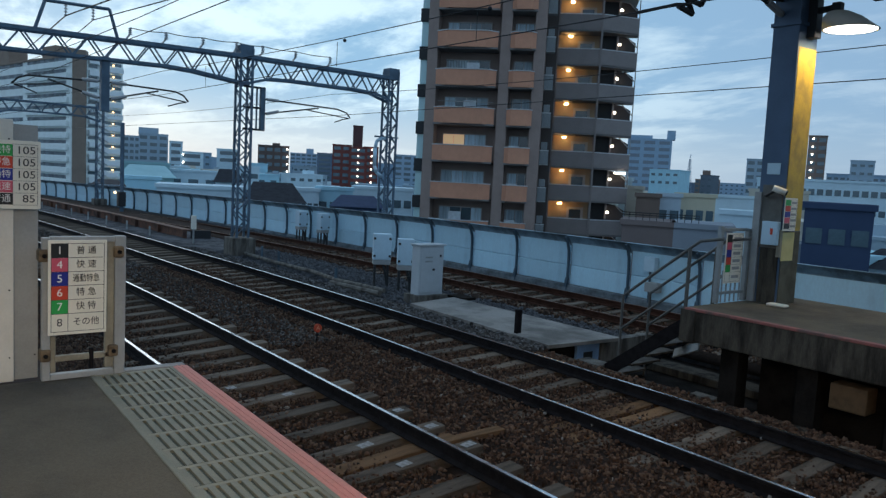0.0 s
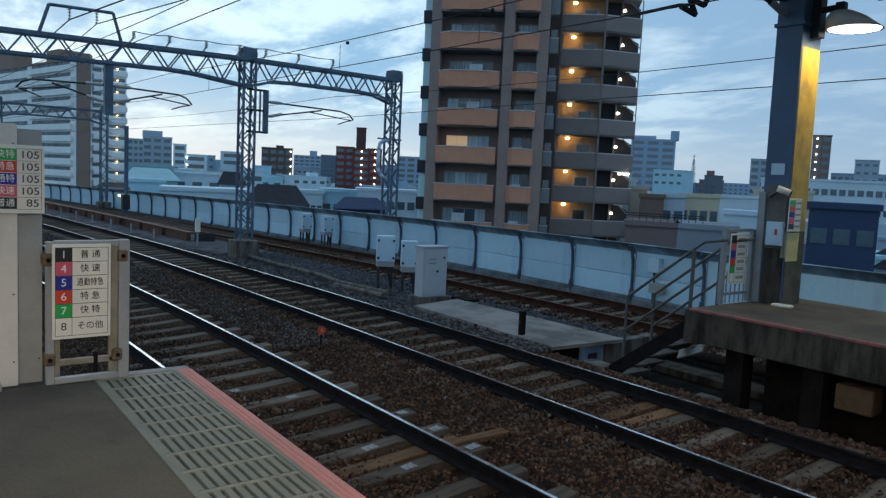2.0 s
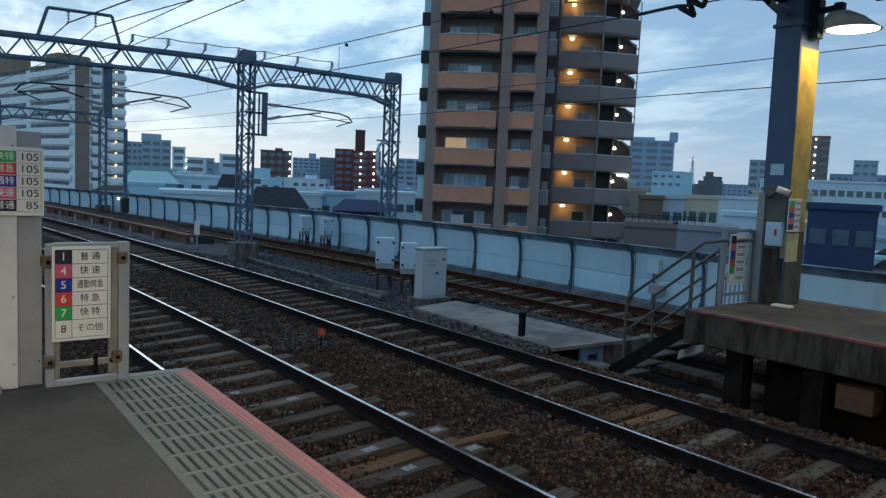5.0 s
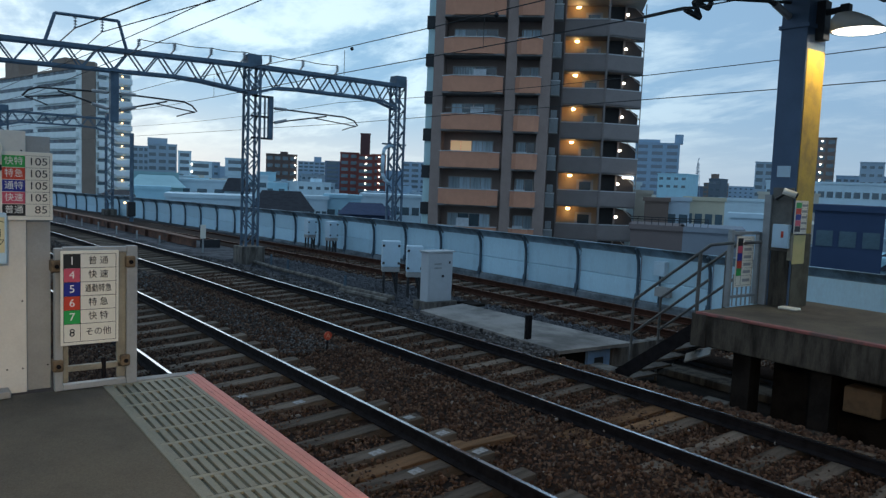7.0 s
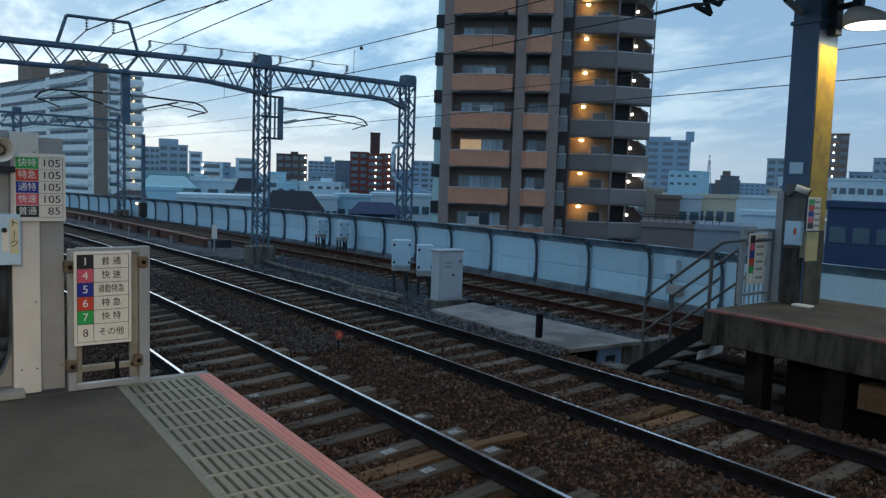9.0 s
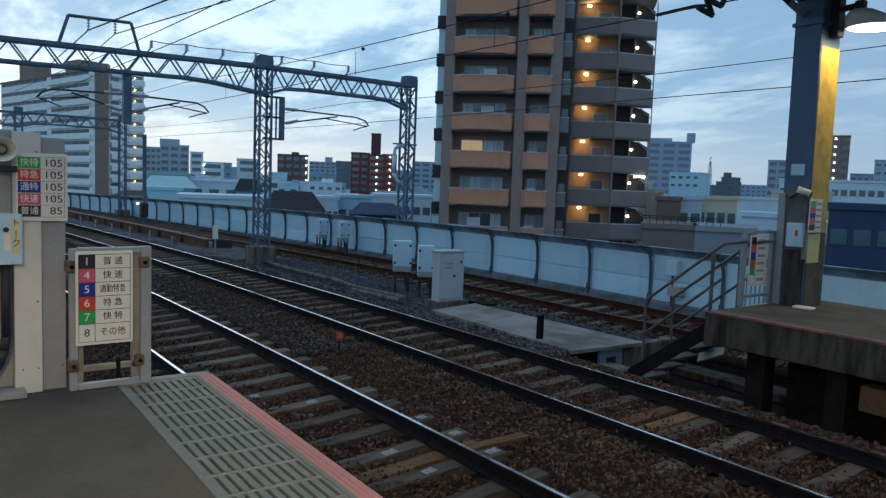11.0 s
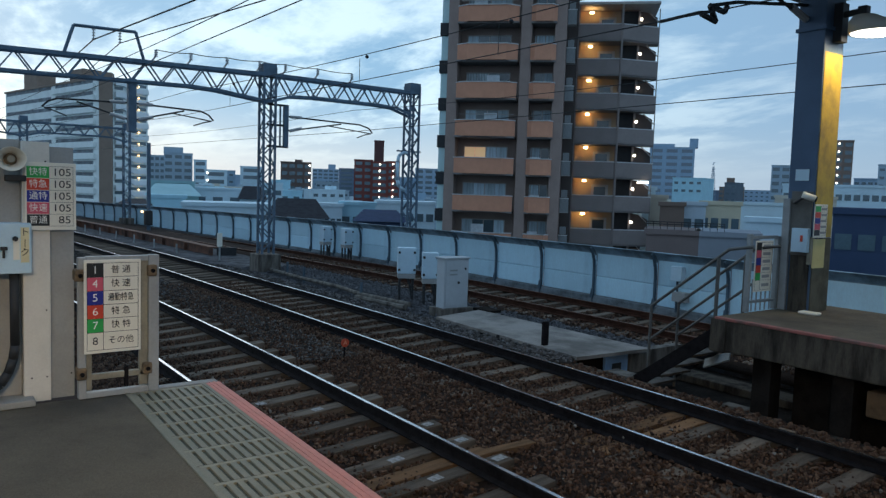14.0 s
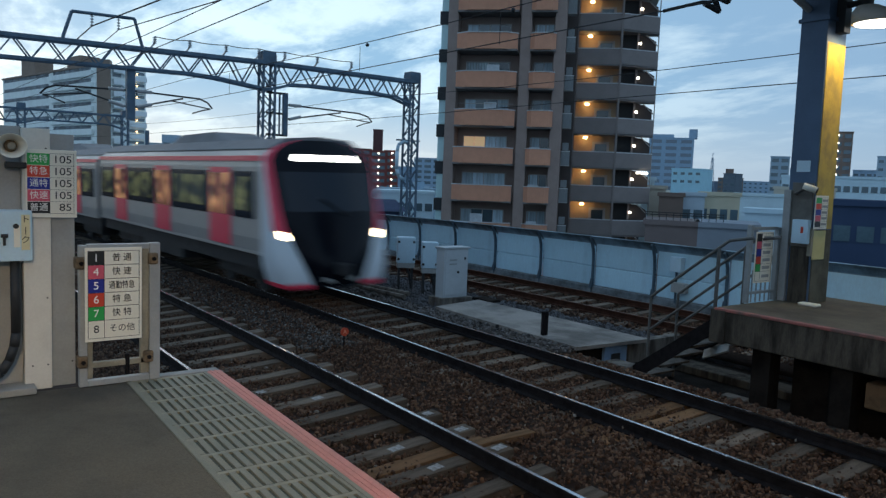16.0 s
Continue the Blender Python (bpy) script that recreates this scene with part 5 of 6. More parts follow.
# near-black boxes stand for the shade in the duct and the opening
part("pit", bx(-13.2, 6.55, -0.5, -9.12, 7.95, -0.078), M_under, s, "duct under the cover, coloured near black for shade")
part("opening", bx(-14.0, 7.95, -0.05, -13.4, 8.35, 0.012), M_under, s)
part("blue_wall", bx(-9.06, 7.12, -0.5, -9.0, 7.74, -0.08), mat("blue_panel", (0.22, 0.36, 0.55), 0.6, var=0.25, scale=3), s, "blue panel under the cover")
part("blue_mark", bx(-8.998, 7.3, -0.42, -8.99, 7.55, -0.26), M_black, s)
part("pit_wall", bx(-9.2, 7.8, -0.5, -9.0, 9.4, -0.10), M_concrete_dark, s)
solid("marker_stub", bx(-10.0, 6.43, -0.3, -9.92, 6.55, 0.44, bev=0.008), M_rust, "short brown steel stub in the ballast", "post")

m = thing("track_marker", "small red round track marker with a letter", "marker")
bm = tube(B(), (-11.26, 2.92, 0.13), (-11.24, 2.92, 0.13), 0.075, 20)
part("disc", bm, mat("marker_red", (0.50, 0.07, 0.03), 0.6, var=0.2, scale=10), m)
words("A", m, -11.236, 2.92, 0.13, 0.12, mat("marker_letter", (0.72, 0.30, 0.18), 0.6, bump=0))
part("stake", bx(-11.28, 2.91, -0.2, -11.262, 2.93, 0.13), M_rust, m)
solid("lost_board", bx(-6.35, 1.93, -0.16, -6.2, 2.75, -0.10, bev=0.008), M_sleeper_new, "loose brown board lying on the ballast", "board")

# cable duct with short posts beyond the second track
d = thing("cable_duct", "low grey cable duct with short posts", "cable duct")
part("duct", pipe(B(), [(-24.6, 7.05, -0.1), (-21.5, 6.9, -0.08), (-19.0, 6.95, -0.06), (-17.3, 6.75, -0.05), (-15.3, 6.95, -0.04)], 0.06, 8), M_concrete_dark, d)
part("duct", pipe(B(), [(-17.3, 6.55, -0.1), (-15.2, 6.75, -0.09)], 0.07, 8), M_concrete_dark, d)
for x, y in ((-21.4, 6.95), (-17.4, 6.75), (-23.0, 7.1)):
    part("post", bx(x - 0.03, y - 0.03, -0.3, x + 0.03, y + 0.03, 0.28), M_panel_steel, d)
k = thing("kilometre_post", "white trackside post with dark feet", "post")
part("board", bx(-29.05, 6.78, 0.32, -28.97, 6.98, 0.86, bev=0.01), M_signwhite, k)
part("stem", bx(-29.04, 6.85, -0.4, -28.98, 6.91, 0.32), M_galv, k)
M_girder = mat("rust_brown_girder", (0.17, 0.075, 0.045), 0.8, 0.1, 0.45, 1.4, 0.3, 20, tint=(0.06, 0.035, 0.03))
gd = thing("bridge_girder", "rusty brown bridge girder along the outer line", "girder")
GIRD = [(-31.0 - 3.0 * i, 7.75 + 0.75 * bend(-31.0 - 3.0 * i)) for i in range(14)]
for (xa, ya), (xb, yb) in zip(GIRD, GIRD[1:]):
    part("web_plate", bar(B(), (xa, ya, -0.17), (xb, yb, -0.17), 0.05, 0.56), M_girder, gd)
    part("flange", bar(B(), (xa, ya + 0.05, 0.12), (xb, yb + 0.05, 0.12), 0.34, 0.045), M_girder, gd, "rusty top flange")
    part("stiffener", bx(xa - 0.03, ya - 0.15, -0.45, xa + 0.03, ya - 0.02, 0.10), M_girder, gd)
    part("walkway_post", bx(xa - 1.53, (ya + yb) / 2 - 1.02, -0.3, xa - 1.47, (ya + yb) / 2 - 0.96, 0.16), M_galv, gd, "short grey post")
part("end_plate", bx(-31.02, 7.45, -0.5, -30.96, 8.3, 0.1), M_black, gd)

# stand with a small lamp at the barrier
l = thing("signal_lamp", "small lit signal on a post by the barrier", "signal")
part("post", tube(B(), (-48.0, 9.0, -0.6), (-48.0, 9.0, 5.2), 0.12, 10), M_mast, l)
part("head", bx(-48.2, 8.75, 0.1, -47.8, 9.2, 1.0, bev=0.03), M_black, l)
part("lens", tube(B(), (-47.8, 8.55, 0.95), (-47.7, 8.55, 0.95), 0.07, 12), M_redlamp, l)

# ---- island platform: stairs, column, signs ----
M_tread = mat("worn_tread", (0.11, 0.095, 0.08), 0.85, var=0.45, scale=5, bump=0.3)
st = thing("platform_stairs", "dark steel stairs at the platform end", "stairs")
for y in (6.92, 7.78):
    part("stringer", bar(B(), (-6.42, y, RZ - 0.17), (-8.15, y, -0.36), 0.05, 0.21), M_rust, st)
for i in range(6):
    t_ = (i + 0.6) / 6
    x, z = -6.45 - 1.7 * t_, RZ - 0.17 - 1.36 * t_
    part("tread", bx(x - 0.13, 6.95, z - 0.04, x + 0.13, 7.75, z, bev=0.005), M_tread, st, "worn pale tread")
for y in (7.0, 7.75):
    hr = part("handrail", pipe(B(), [(-7.95, y, -0.5), (-7.95, y, 1.0), (-6.55, y, 2.08), (-6.15, y, 2.15)], 0.024, 8), M_railing, st, "grey tube handrail")
    part("mid_rail", pipe(B(), [(-7.95, y, 0.42), (-6.55, y, 1.53)], 0.022, 8), M_railing, st)
    part("upright", pipe(B(), [(-6.72, y, 0.7), (-6.72, y, 1.95)], 0.03, 8), M_railing, st)

g = thing("platform_end_gate", "grey steel gate frame at the platform end", "fence")
part("post", bx(-6.53, 7.42, RZ, -6.46, 7.50, 2.32, bev=0.006), M_galv, g)
part("post", bx(-6.53, 8.22, RZ, -6.46, 8.30, 2.28, bev=0.006), M_galv, g)
part("top_rail", bx(-6.52, 7.5, 2.24, -6.47, 8.22, 2.29), M_galv, g)
part("low_rail", bx(-6.52, 7.5, 1.22, -6.47, 8.22, 1.26), M_galv, g)
for i in range(5):
    part("bar", bx(-6.505, 7.6 + 0.13 * i, RZ, -6.485, 7.615 + 0.13 * i, 1.6), M_galv, g)
car_stop_sign(-6.44, 7.55, 8.05, 1.40, 2.215, "weathered board of numbered train kinds at the far platform", "train kind boards", False)
part("panel", bx(-6.50, 8.31, RZ, -6.47, 8.60, 2.27, bev=0.004), M_tan, g, "weathered brown panel")

col = thing("canopy_column", "blue grey steel platform column, one side coloured yellow for lamplight", "column")
part("shaft", bx(-6.42, 8.37, RZ, -5.985, 8.965, 6.45, bev=0.012), M_polepaint, col)
# lamplight on this side is put into its colour, ending under the shade
part("yellow_side", bx(-5.984, 8.40, RZ + 1.2, -5.975, 8.95, 5.2, bev=0.002), M_lamplit, col, "column side coloured yellow for lamplight")
part("base_cover", bx(-6.30, 8.33, RZ, -6.0, 8.368, 2.0, bev=0.004), M_beam, col, "dark cover plate")
part("base_side", bx(-5.984, 8.40, RZ, -5.97, 8.955, RZ + 1.19, bev=0.004), mat("olive_brown_base", (0.12, 0.105, 0.07), 0.8, var=0.4, scale=3, bump=0.2), col)
part("cover", bx(-6.34, 8.34, 2.0, -6.0, 8.368, 3.02, bev=0.004), mat("grey_brown_cover", (0.15, 0.14, 0.125), 0.75, var=0.3, scale=4, bump=0.15), col, "grey brown cover plate")
part("upright", bx(-6.46, 8.31, RZ, -6.34, 8.43, 2.9, bev=0.006), M_greypaint, col)
part("collar", bx(-6.45, 8.34, 5.53, -5.95, 8.99, 5.59, bev=0.006), M_polepaint, col)
part("notice", bx(-6.31, 8.358, 3.19, -6.09, 8.366, 3.37), M_bluebox, col, "pale square plate")
part("bracket", bx(-6.05, 8.60, 5.35, -5.85, 8.80, 5.95, bev=0.01), M_black, col)
col.matrix_basis = Matrix.Translation((0, 8.65, RZ)) @ Matrix.Rotation(radians(0.75), 4, "X") @ Matrix.Translation((0, -8.65, -RZ))
sg = speed_sign(-5.93, 8.29, 8.68, 2.29, 2.82, "small board of coloured train kinds on the column", False)
part("back_plate", bx(-5.975, 8.38, 2.3, -5.945, 8.66, 2.80), M_greypaint, sg)
bb = thing("telephone_box", "pale blue telephone box on the platform column", "box")
part("body", bx(-6.25, 8.22, 2.05, -5.99, 8.332, 2.43, bev=0.008), M_bluebox, bb)
part("lock", bx(-6.10, 8.212, 2.22, -6.06, 8.22, 2.32), SIGN["red"], bb)
part("lit_panel", bx(-6.02, 8.30, 1.86, -5.96, 8.40, 2.3), M_tan, bb)
# the notice's yellow is lamplight put into its colour
yn = solid("yellow_notice", bx(-5.968, 8.36, 1.80, -5.957, 8.73, 2.265, bev=0.002), mat("yellow_notice", (0.62, 0.52, 0.22), 0.6, var=0.15, scale=4), "notice panel on the platform column, coloured yellow for lamplight", "notice")
cc = thing("security_camera", "white cylindrical security camera on the column", "camera")
part("body", tube(B(), (-6.07, 8.13, 2.965), (-5.90, 8.215, 2.90), 0.052, 16), M_signwhite, cc, "", True)
part("lens_hood", tube(B(), (-5.90, 8.215, 2.90), (-5.88, 8.225, 2.892), 0.042, 16), M_black, cc, "dark lens opening", True)
part("arm", pipe(B(), [(-6.3, 8.34, 2.84), (-6.2, 8.2, 2.84), (-6.05, 8.14, 2.92)], 0.025, 8), M_black, cc)
solid("sand_bag", bx(-6.02, 8.14, RZ, -5.72, 8.32, RZ + 0.045, bev=0.02), M_signwhite, "white sandbag at the foot of the column", "sandbag", smooth=True)
fr = thing("platform_rail", "grey steel guard rail beyond the column", "fence")
part("post", bx(-6.5, 9.45, RZ, -6.44, 9.52, 2.3), M_galv, fr)
part("post", bx(-6.5, 9.15, RZ, -6.44, 9.22, 2.3), M_galv, fr)
part("rail", bx(-6.5, 9.15, 2.24, -6.44, 9.52, 2.3), M_galv, fr)
part("rail", bx(-6.5, 9.15, 1.3, -6.44, 9.52, 1.36), M_galv, fr)

lp = thing("platform_lamp", "lit platform lamp with a pale conical shade", "lamp")
part("arm", pipe(B(), [(-5.98, 8.62, 5.76), (-5.50, 8.58, 5.78)], 0.05, 10), M_black, lp)
part("joint", bx(-5.62, 8.50, 5.70, -5.48, 8.64, 5.84, bev=0.02), M_black, lp)
LXY = (-5.42, 8.77)
bm = B()
rings = []
for z, r in ((5.72, 0.07), (5.70, 0.16), (5.62, 0.28), (5.45, 0.405), (5.445, 0.385), (5.55, 0.27), (5.61, 0.10)):
    lean = (z - 5.45) * 0.85
    rings.append([bm.verts.new((LXY[0] - 0.59 * lean + math.cos(k * math.tau / 28) * r, LXY[1] - 0.81 * lean + math.sin(k * math.tau / 28) * r, z)) for k in range(28)])
for p0, q0 in zip(rings, rings[1:]):
    for k_ in range(28):
        bm.faces.new((p0[k_], p0[(k_ + 1) % 28], q0[(k_ + 1) % 28], q0[k_]))
part("shade", bm, M_white, lp, "pale conical shade", True)
part("lens", tube(B(), (*LXY, 5.452), (*LXY, 5.47), 0.37, 28), glow("lamp_lens", (1.0, 0.95, 0.84), 6.0), lp, "glowing lens")
bulb = new("platform_lamp_bulb", bpy.data.lights.new("platform_lamp_bulb", "SPOT"))
bulb.data.energy, bulb.data.color, bulb.data.shadow_soft_size = 170, (1.0, 0.74, 0.36), 0.2
bulb.data.spot_size, bulb.data.spot_blend = radians(165), 0.25
bulb.location = (*LXY, 5.44)

# zigzag registration arm that hangs over the middle track
ra = thing("registration_arm", "black zigzag registration arm under a wire", "catenary bracket")
part("arm", pipe(B(), [(-6.3, 4.74, 5.12), (-6.3, 5.54, 5.37), (-6.3, 5.80, 5.42)], 0.022, 8), M_black, ra)
part("zigzag_link", pipe(B(), [(-6.3, 5.60, 5.36), (-6.3, 5.93, 5.31), (-6.3, 5.78, 5.50), (-6.3, 6.12, 5.47), (-6.3, 6.18, 5.56)], 0.040, 8), M_black, ra, "thick black insulated link")
part("upper_arm", pipe(B(), [(-6.3, 5.78, 5.50), (-6.3, 6.42, 5.66), (-6.3, 8.38, 5.95)], 0.026, 8), M_black, ra)

# near catenary bracket and feeders
cantilever(-6.3, 8.35, 4.95, 6.22, "dark catenary bracket reaching from the column")
wire([(-40.00, 2.63, 7.78), (GX, 1.45, 7.05), (-17.4, 2.2, 7.0), (-4, 3.6, 7.0)], 0.021, "thick dark feeder cable from the gantry frame")
wire([(-40.00, 3.87, 7.89), (GX, 2.2, 7.05), (-15.8, 3.3, 6.92), (-4, 4.7, 6.9)], 0.016, "dark feeder cable from the gantry frame")
wire([(GX, 3.27, 7.0), (GX, 4.37, 7.03), (GX, 5.57, 7.05), (GX, 6.72, 7.08), (GX, 7.67, 7.09), (GX, 8.92, 7.09), (GX, 10.32, 7.09)], 0.014, "thin cable along the gantry insulators", 0.04)

# unseen lamp of the same kind, added under the near canopy behind the eye
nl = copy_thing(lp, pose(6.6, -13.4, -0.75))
tagged(nl, "unseen lamp added under the near canopy to warm the platform")
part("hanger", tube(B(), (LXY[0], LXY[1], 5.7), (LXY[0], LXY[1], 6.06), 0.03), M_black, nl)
# bulb added to warm the near platform and its fence
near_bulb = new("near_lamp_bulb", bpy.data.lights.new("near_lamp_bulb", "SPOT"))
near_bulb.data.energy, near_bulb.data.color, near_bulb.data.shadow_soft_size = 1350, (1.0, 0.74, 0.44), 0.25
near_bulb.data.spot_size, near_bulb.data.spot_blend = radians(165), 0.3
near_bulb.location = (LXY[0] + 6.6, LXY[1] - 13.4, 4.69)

# ---- the low town beyond the line ----
TOWN = [paint("town_white", (0.58, 0.74, 0.82)), paint("town_cyan", (0.40, 0.66, 0.76)), paint("town_grey", (0.34, 0.44, 0.51)), paint("town_slate", (0.13, 0.165, 0.20)),
        paint("town_cream", (0.56, 0.54, 0.47)), paint("town_blue", (0.28, 0.40, 0.50))]
SAY = ("white", "pale cyan", "grey", "dark slate", "cream", "blue grey")
rng = random.Random(11)
count = 0
while count < 95:
    az, dist = radians(rng.uniform(109, 181)), 60 + 330 * rng.random() ** 1.2
    x, y = dist * math.cos(az), -3.2 + dist * math.sin(az)
    w_, d_ = rng.uniform(5, 13), rng.uniform(6, 12)
    deg = math.degrees(az)
    if y < 24 or (dist < 95 and 124 < deg < 144) or (dist > 150 and 165 < deg < 176 and dist < 215):
        continue
    top = rng.uniform(-4.2, 0.6) if dist < 140 else rng.uniform(-2.5, 3.4)
    if dist > 260 and rng.random() < 0.35:
        top = rng.uniform(4, 11)
    i = rng.randrange(6)
    rb = ((rng.uniform(-w_ / 4, w_ / 4), rng.uniform(1.5, 3), rng.uniform(0.6, 1.6)),) if rng.random() < 0.5 else ()
    turn_ = deg - 90 + rng.uniform(-35, 35)
    if rng.random() < 0.3 and dist < 160:
        gable_house(x, y, turn_, w_, d_, top - 1.6, top, TOWN[i], slate if rng.random() < 0.7 else blue_roof, SAY[i] + " town house with a hipped roof")
    else:
        block(x, y, turn_, w_, d_, top, TOWN[i], SAY[i] + " flat roofed town building", rng.choice((2, 3)), max(2, int(w_ / 2.6)), roofbox=rb, name="house" if dist < 150 else "office_building")
    count += 1

# cable loop on the outer gantry leg, and balls on the wires
bm = B()
pipe(bm, [(GX, 13.0, 4.25), (GX, 12.7, 4.3), (GX, 12.5, 4.15), (GX, 12.45, 3.9), (GX, 12.45, 3.2), (GX, 12.55, 2.95), (GX, 12.8, 2.8)], 0.07, 10)
solid("cable_loop", bm, M_bluebox, "pale cable loop on the gantry leg", "cable", smooth=True)
bm = B()
bar(bm, (GX, 12.4, 4.35), (GX, 13.5, 4.35), 0.06)
solid("cross_arm", bm, M_mast, "short steel cross arm on the gantry leg", "bracket")
for x, y, z in ((-13.6, 4.57, 5.56), (-9.1, 4.60, 5.554), (-20.9, 4.42, 5.68), (-30.0, 4.01, 5.656)):
    bm = B()
    bmesh.ops.create_uvsphere(bm, u_segments=12, v_segments=8, radius=0.038, matrix=Matrix.Translation((x, y, z)))
    solid("wire_ball", bm, M_wire, "small dark insulator ball on a wire", "insulator", "wire balls", smooth=True)
    bm = B()
    tube(bm, (x - 0.3, y, z), (x - 0.3, y, 5.06), 0.006, 5)
    solid("dropper", bm, M_wire, "thin dropper between two wires", "wire", "droppers")

# railing on the roof edge of the brown parapet building
rr = thing("roof_railing", "dark brown railing on a low roof", "railing", at=pose(-31.02, 38.49, 0.40, 0, 0, 36.6))
for rz_ in (0.42, 0.57):
    part("rail", bx(-1.69, 0.06, rz_ + 0.25, 3.29, 0.11, rz_ + 0.31), M_black, rr)
for i in range(12):
    u = -1.69 + i * 0.453
    part("post", bx(u - 0.02, 0.06, -0.1, u + 0.02, 0.11, 0.86), M_black, rr)


# ---- the train ----
CAR = 15.4
M_body = mat("train_steel", (0.36, 0.345, 0.33), 0.45, 0.3, 0.08, 2, 0.02, 30)
M_trainwhite = mat("train_white", (0.60, 0.64, 0.68), 0.35, var=0.06, scale=2, bump=0.0)
M_trainred = mat("train_red", (0.80, 0.05, 0.10), 0.35, var=0.08, scale=2, bump=0.0)
M_trainblack = mat("train_black", (0.005, 0.006, 0.010), 0.20, var=0.1, scale=2, bump=0.0, spec=0.13)
M_trainglass = mat("train_glass", (0.008, 0.014, 0.024), 0.05, var=0.1, bump=0.0, spec=0.28)
M_lamp = glow("headlight", (1.0, 0.76, 0.46), 12.0)
M_dest = glow("destination_display", (1.0, 0.98, 0.92), 6.0)


def saloon(name, color, strength):
    """A lit saloon behind glass: patches of light between dark shapes."""
    m = glow(name, color, strength)
    nt = m.node_tree
    co, no, mr = nt.nodes.new("ShaderNodeTexCoord"), nt.nodes.new("ShaderNodeTexNoise"), nt.nodes.new("ShaderNodeMapRange")
    no.inputs["Scale"].default_value, no.inputs["Detail"].default_value = 2.6, 3
    nt.links.new(co.outputs["Object"], no.inputs["Vector"])
    nt.links.new(no.outputs[0], mr.inputs[0])
    mr.inputs[1].default_value, mr.inputs[2].default_value, mr.inputs[3].default_value, mr.inputs[4].default_value = 0.46, 0.66, strength * 0.06, strength
    b = nt.nodes["Principled BSDF"]
    nt.links.new(mr.outputs[0], b.inputs["Emission Strength"])
    b.inputs["Base Color"].default_value = (0.03, 0.035, 0.04, 1)
    b.inputs["Roughness"].default_value = 0.08
    return m


M_interior = saloon("lit_saloon", (0.55, 0.60, 0.24), 0.22)
M_doorpane = saloon("lit_doorway", (0.95, 0.50, 0.22), 0.6)
M_bogie = mat("bogie_steel", (0.03, 0.03, 0.032), 0.8, 0.2, 0.3, 4, 0.2)
M_roof = mat("train_roof", (0.15, 0.16, 0.175), 0.7, 0.1, 0.2, 2, 0.1)


def section(w, h, roof, low):
    """Half outline of the body from sill to crown."""
    pts = [(w * 0.97, low), (w, low + 0.35), (w, h - 0.35), (w * 0.97, h - 0.12), (w * 0.86, h + 0.03), (w * 0.55, h + roof * 0.75), (0, h + roof)]
    return pts + [(-a, b) for a, b in pts[-2::-1]]


def loft(bm, rows, close=True):
    rings = [[bm.verts.new((x, y, z)) for y, z in sec] for x, sec in rows]
    for p, q in zip(rings, rings[1:]):
        for i in range(len(p) - 1):
            bm.faces.new((p[i], p[i + 1], q[i + 1], q[i]))
        bm.faces.new((p[-1], p[0], q[0], q[-1]))
    bm.faces.new(rings[0])
    bm.faces.new(rings[-1][::-1])
    return bm


